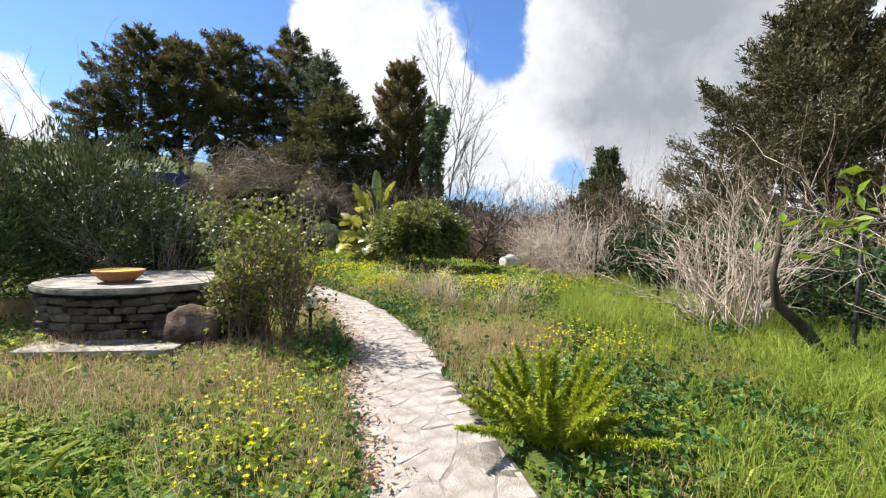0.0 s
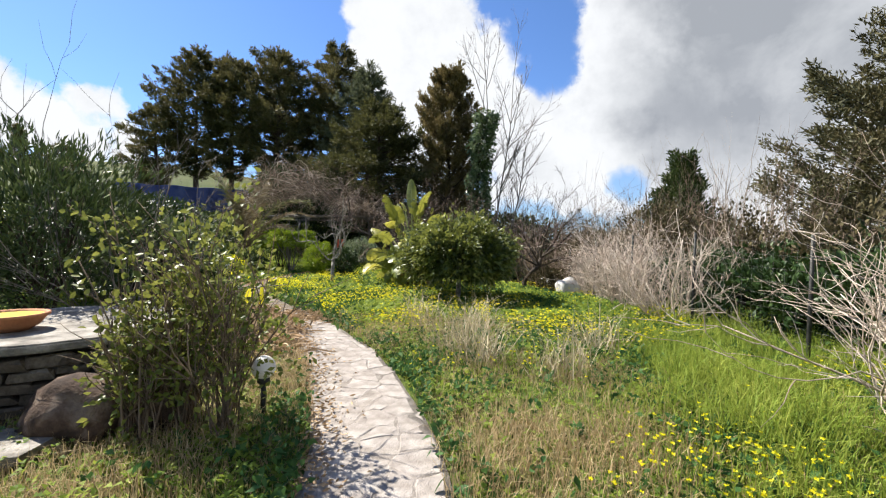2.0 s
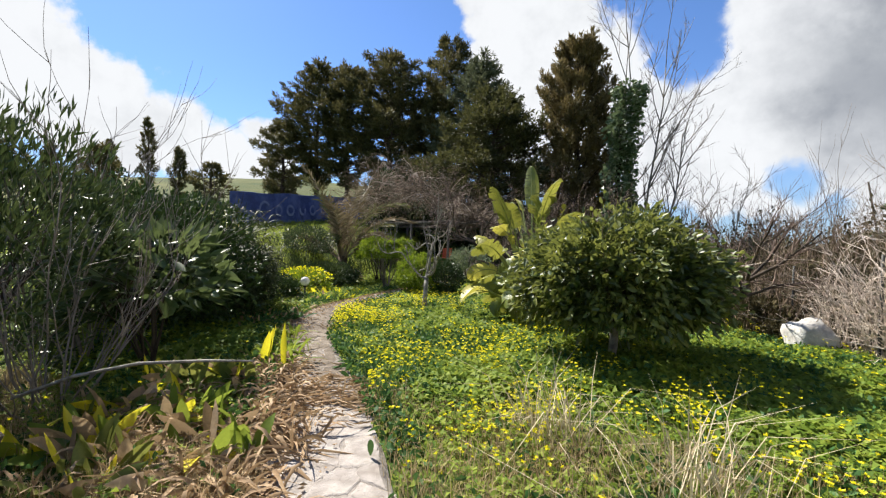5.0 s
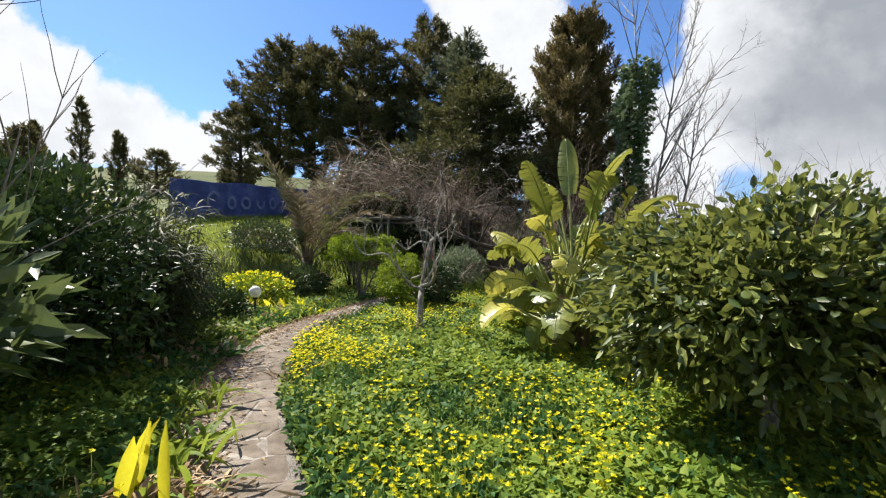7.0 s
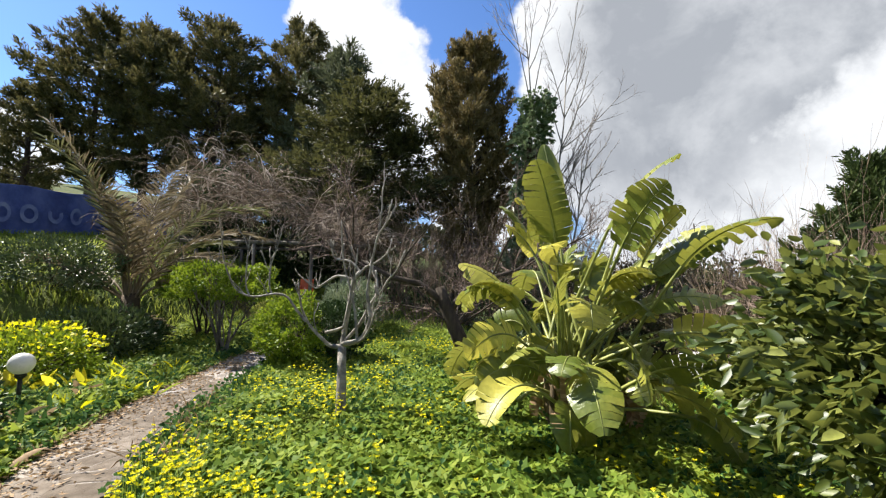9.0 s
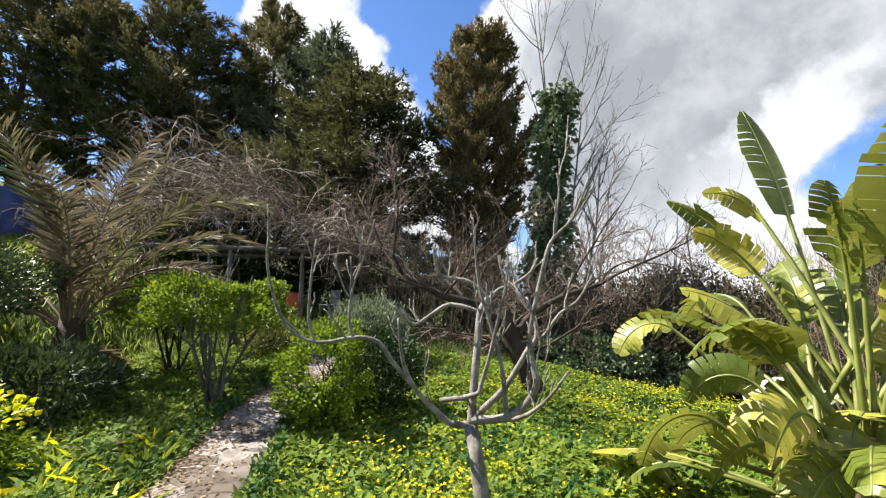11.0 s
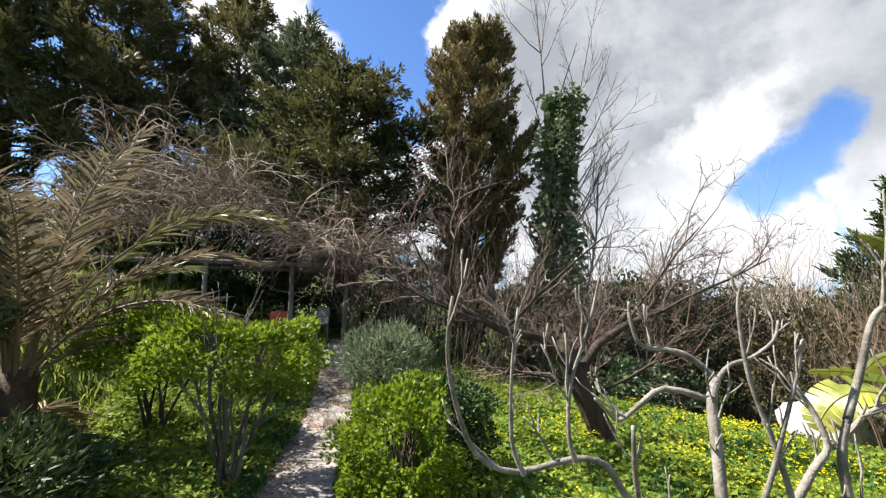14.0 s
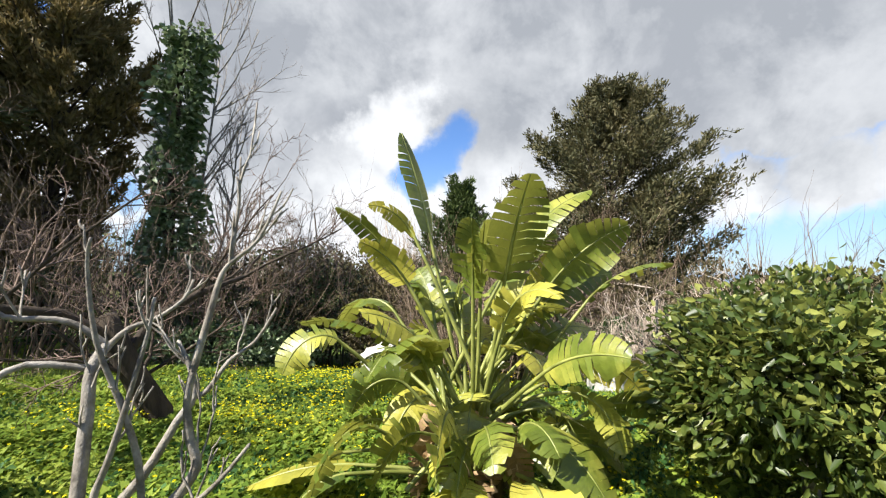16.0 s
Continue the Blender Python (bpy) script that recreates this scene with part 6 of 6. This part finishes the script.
solo("green_grass", data("green_grass", *blades(r, on_land(x, y, -0.01), np.clip(hgt, 0.03, 0.5), 0.0085, 0.6)), GREEN_GRASS, "lush green grass on the sloping lawn", "grass", "stuff")
# clover sheet, three leaflets each
r, x, y, e, side = scatter(502, 190000, -9.5, 4.5, 0.8, 20.0)
dry = dryness(x, y, e, side)
w = near_fern(x, y) * (e > 0.02) * np.clip(0.6 + 0.35 * smooth01((y - 6) / 3) + 0.25 * field_noise(x, y, 1.3, 6), 0, 1) * (1 - 0.75 * dry) * np.where((y < 9) & (x > 1.2), 0.45, 1)
x, y, e = keep_by(r, w, x, y, e)
top = np.clip(0.08 + 0.055 * field_noise(x, y, 2.1, 7), 0.015, 0.22) * np.clip(0.3 + 2 * e, 0.3, 1)
P = on_land(x, y, 0) + np.stack([0 * x, 0 * x, top * r.uniform(0.35, 1.1, len(x))], 1)
a = r.uniform(0, 6.28, len(x))
n = len(x)
size = (0.036 + 0.022 * smooth01((y - 7) / 4)) * r.uniform(0.7, 1.3, n)
tri = []
for k in range(3):       # heart-shaped leaflets, narrow at the stalk
    c = a + k * 2.094
    z1, z2 = r.normal(0.1, 0.35, n) * size, r.normal(0.1, 0.35, n) * size
    tri.append(np.stack([P, P + np.stack([np.cos(c - 0.5) * size, np.sin(c - 0.5) * size, z1], 1), P + np.stack([np.cos(c + 0.5) * size, np.sin(c + 0.5) * size, z2], 1)], 1))
V = np.stack(tri, 1).reshape(-1, 3)
solo("clover", data("clover", V, np.arange(len(V)).reshape(-1, 3)), CLOVER, "thick carpet of green clover-like wood sorrel", "clover", "stuff")
# darker broad weeds at edges and in the grass
r, x, y, e, side = scatter(503, 26000, -9.0, 4.8, 0.6, 19.0)
w = near_fern(x, y) * (e > 0.0) * np.clip(0.2 + 0.5 * (x > 0.6) * (y < 9.5) * (field_noise(x, y, 3.0, 16) > 0.1) + 0.75 * np.exp(-(e / 0.3) ** 2) + 0.5 * (field_noise(x, y, 1.4, 8) > 0.5), 0, 1) * np.where(dryness(x, y, e, side) > 0.5, 0.25, 1)
x, y, e = keep_by(r, w, x, y, e)
n = len(x)
P = np.repeat(on_land(x, y, 0.0), 6, 0) + r.normal(0, 0.03, (n * 6, 3)) * np.array([1, 1, 0])
P[:, 2] += r.uniform(0.01, 0.13, n * 6)
D = r.normal(0, 1, (n * 6, 3)) + np.array([0, 0, 0.7])
solo("broad_weeds", data("broad_weeds", *leaves(r, P, D, 0.075, 0.038, 0.2, 0.2)), DARK_WEED, "low dark green broad-leaved weeds", "weeds", "stuff")


def flower_patch(seed, n, box_, weight, size, name, material, label, lift):
    r, x, y, e, side = scatter(seed, n, *box_)
    w = (e > 0.04) * weight(x, y, e, side)
    x, y = keep_by(r, np.clip(w, 0, 1), x, y)
    m_ = len(x)
    P = on_land(x, y, 0) + np.stack([0 * x, 0 * x, lift * r.uniform(0.45, 1.6, m_)], 1)
    tilt = r.normal(0, 0.35, (m_, 2))
    a = r.uniform(0, 6.28, m_)
    pieces = []
    for k in range(5):
        D = np.stack([np.cos(a + k * 1.2566) + tilt[:, 0] * 0.3, np.sin(a + k * 1.2566) + tilt[:, 1] * 0.3, 0.55 + tilt[:, 0] * np.cos(a + k) + tilt[:, 1] * np.sin(a + k)], 1)
        pieces.append(leaves(r, P, D, size, size * 0.85, 0.1))
    solo(name, data(name, *merge(pieces)), material, label, "flowers", "stuff")
    stalk = blades(r, P - np.array([0, 0, 1]) * lift, lift, 0.004, 0.05)
    solo(name + "_stalks", data(name + "_stalks", *stalk), CLOVER, "thin green flower stalks", "straw", "stuff")


def lawn_flowers(x, y, e, side):
    band = smooth01((y - 5.4) / 2.5) * smooth01((20 - y) / 3) * (side > 0)
    clump_ = 0.02 + 0.9 * field_noise(x, y, 1.15, 9) + 0.8 * field_noise(x, y, 3.4, 10) + 0.7 * field_noise(x, y, 9.0, 11)
    core = 0.35 * np.exp(-(((x - 1.2) / 1.7) ** 2 + ((y - 8.0) / 1.7) ** 2)) + 1.1 * np.exp(-(((x + 4.4) / 1.3) ** 2 + ((y - 12.2) / 1.8) ** 2)) + 0.9 * np.exp(-(((x + 1.5) / 1.8) ** 2 + ((y - 9.2) / 1.2) ** 2)) + 0.7 * np.exp(-(((x + 2.0) / 2.2) ** 2 + ((y - 17.3) / 1.6) ** 2)) + 0.5 * np.exp(-(((x + 4.0) / 1.6) ** 2 + ((y - 11) / 1.2) ** 2))
    shade = np.exp(-(((x - 0.3) / 1.3) ** 2 + ((y - 10.9) / 0.9) ** 2))
    return 0.52 * band * np.clip(clump_, 0, 1) * (0.14 + core) * (1 - 0.85 * shade)


flower_patch(510, 140000, (-6.3, 3.2, 5.4, 20.0), lawn_flowers, 0.019, "yellow_flowers", PETAL, "bright yellow wood sorrel flowers over the lawn", 0.17)
flower_patch(511, 15000, (-6.0, 4.0, 1.2, 9.0), lambda x, y, e, side: np.clip(field_noise(x, y, 1.5, 12) * 1.2 - 0.35, 0, 0.7) * np.where((side < 0) & (y > 3.4), 0.1, 1), 0.017, "small_yellow_flowers", PETAL, "small yellow flowers in the grass", 0.16)
flower_patch(512, 1500, (-6.5, -3.0, 3.0, 20.0), lambda x, y, e, side: 0.18 * (side < 0), 0.02, "scattered_yellow_flowers", PETAL, "scattered yellow flowers in the bed", 0.2)
# thin sward round the garden
for seed, box_, n in ((523, (-9.0, 6.0, -7.0, 0.6), 14000), (524, (-14.0, -8.9, -7.0, 11.0), 11000)):
    r, x, y, e, side = scatter(seed, n, *box_)
    x, y = keep_by(r, (e > 0.05) * (0.35 + 0.65 * smooth01((y + 7) / 7)), x, y)
    solo("side_grass", data("side_grass", *blades(r, on_land(x, y, -0.02), 0.15, 0.014, 0.5)), GREEN_GRASS, "thin green grass at the side of the garden", "grass", "stuff")
# far sward on the terrace and behind
r, x, y, e, side = scatter(520, 26000, -17.5, -8.8, 11.0, 28.0)
solo("terrace_grass", data("terrace_grass", *blades(r, on_land(x, y, -0.02), 0.22, 0.024, 0.5)), GREEN_GRASS, "tall grass on the upper terrace", "grass", "stuff")
r, x, y, e, side = scatter(521, 16000, 3.0, 13.0, 1.0, 22.0)
solo("outer_grass", data("outer_grass", *blades(r, on_land(x, y, -0.02), 0.12, 0.022, 0.5)), GREEN_GRASS, "grass beyond the wire fence", "grass", "stuff")
r, x, y, e, side = scatter(522, 18000, -8.8, 3.0, 18.5, 28.0)
x, y = keep_by(r, 1.0 * (e > 0.05), x, y)
solo("back_grass", data("back_grass", *blades(r, on_land(x, y, -0.02), 0.16, 0.014, 0.5)), GREEN_GRASS, "grass at the back of the garden", "grass", "stuff")
lay_flags()
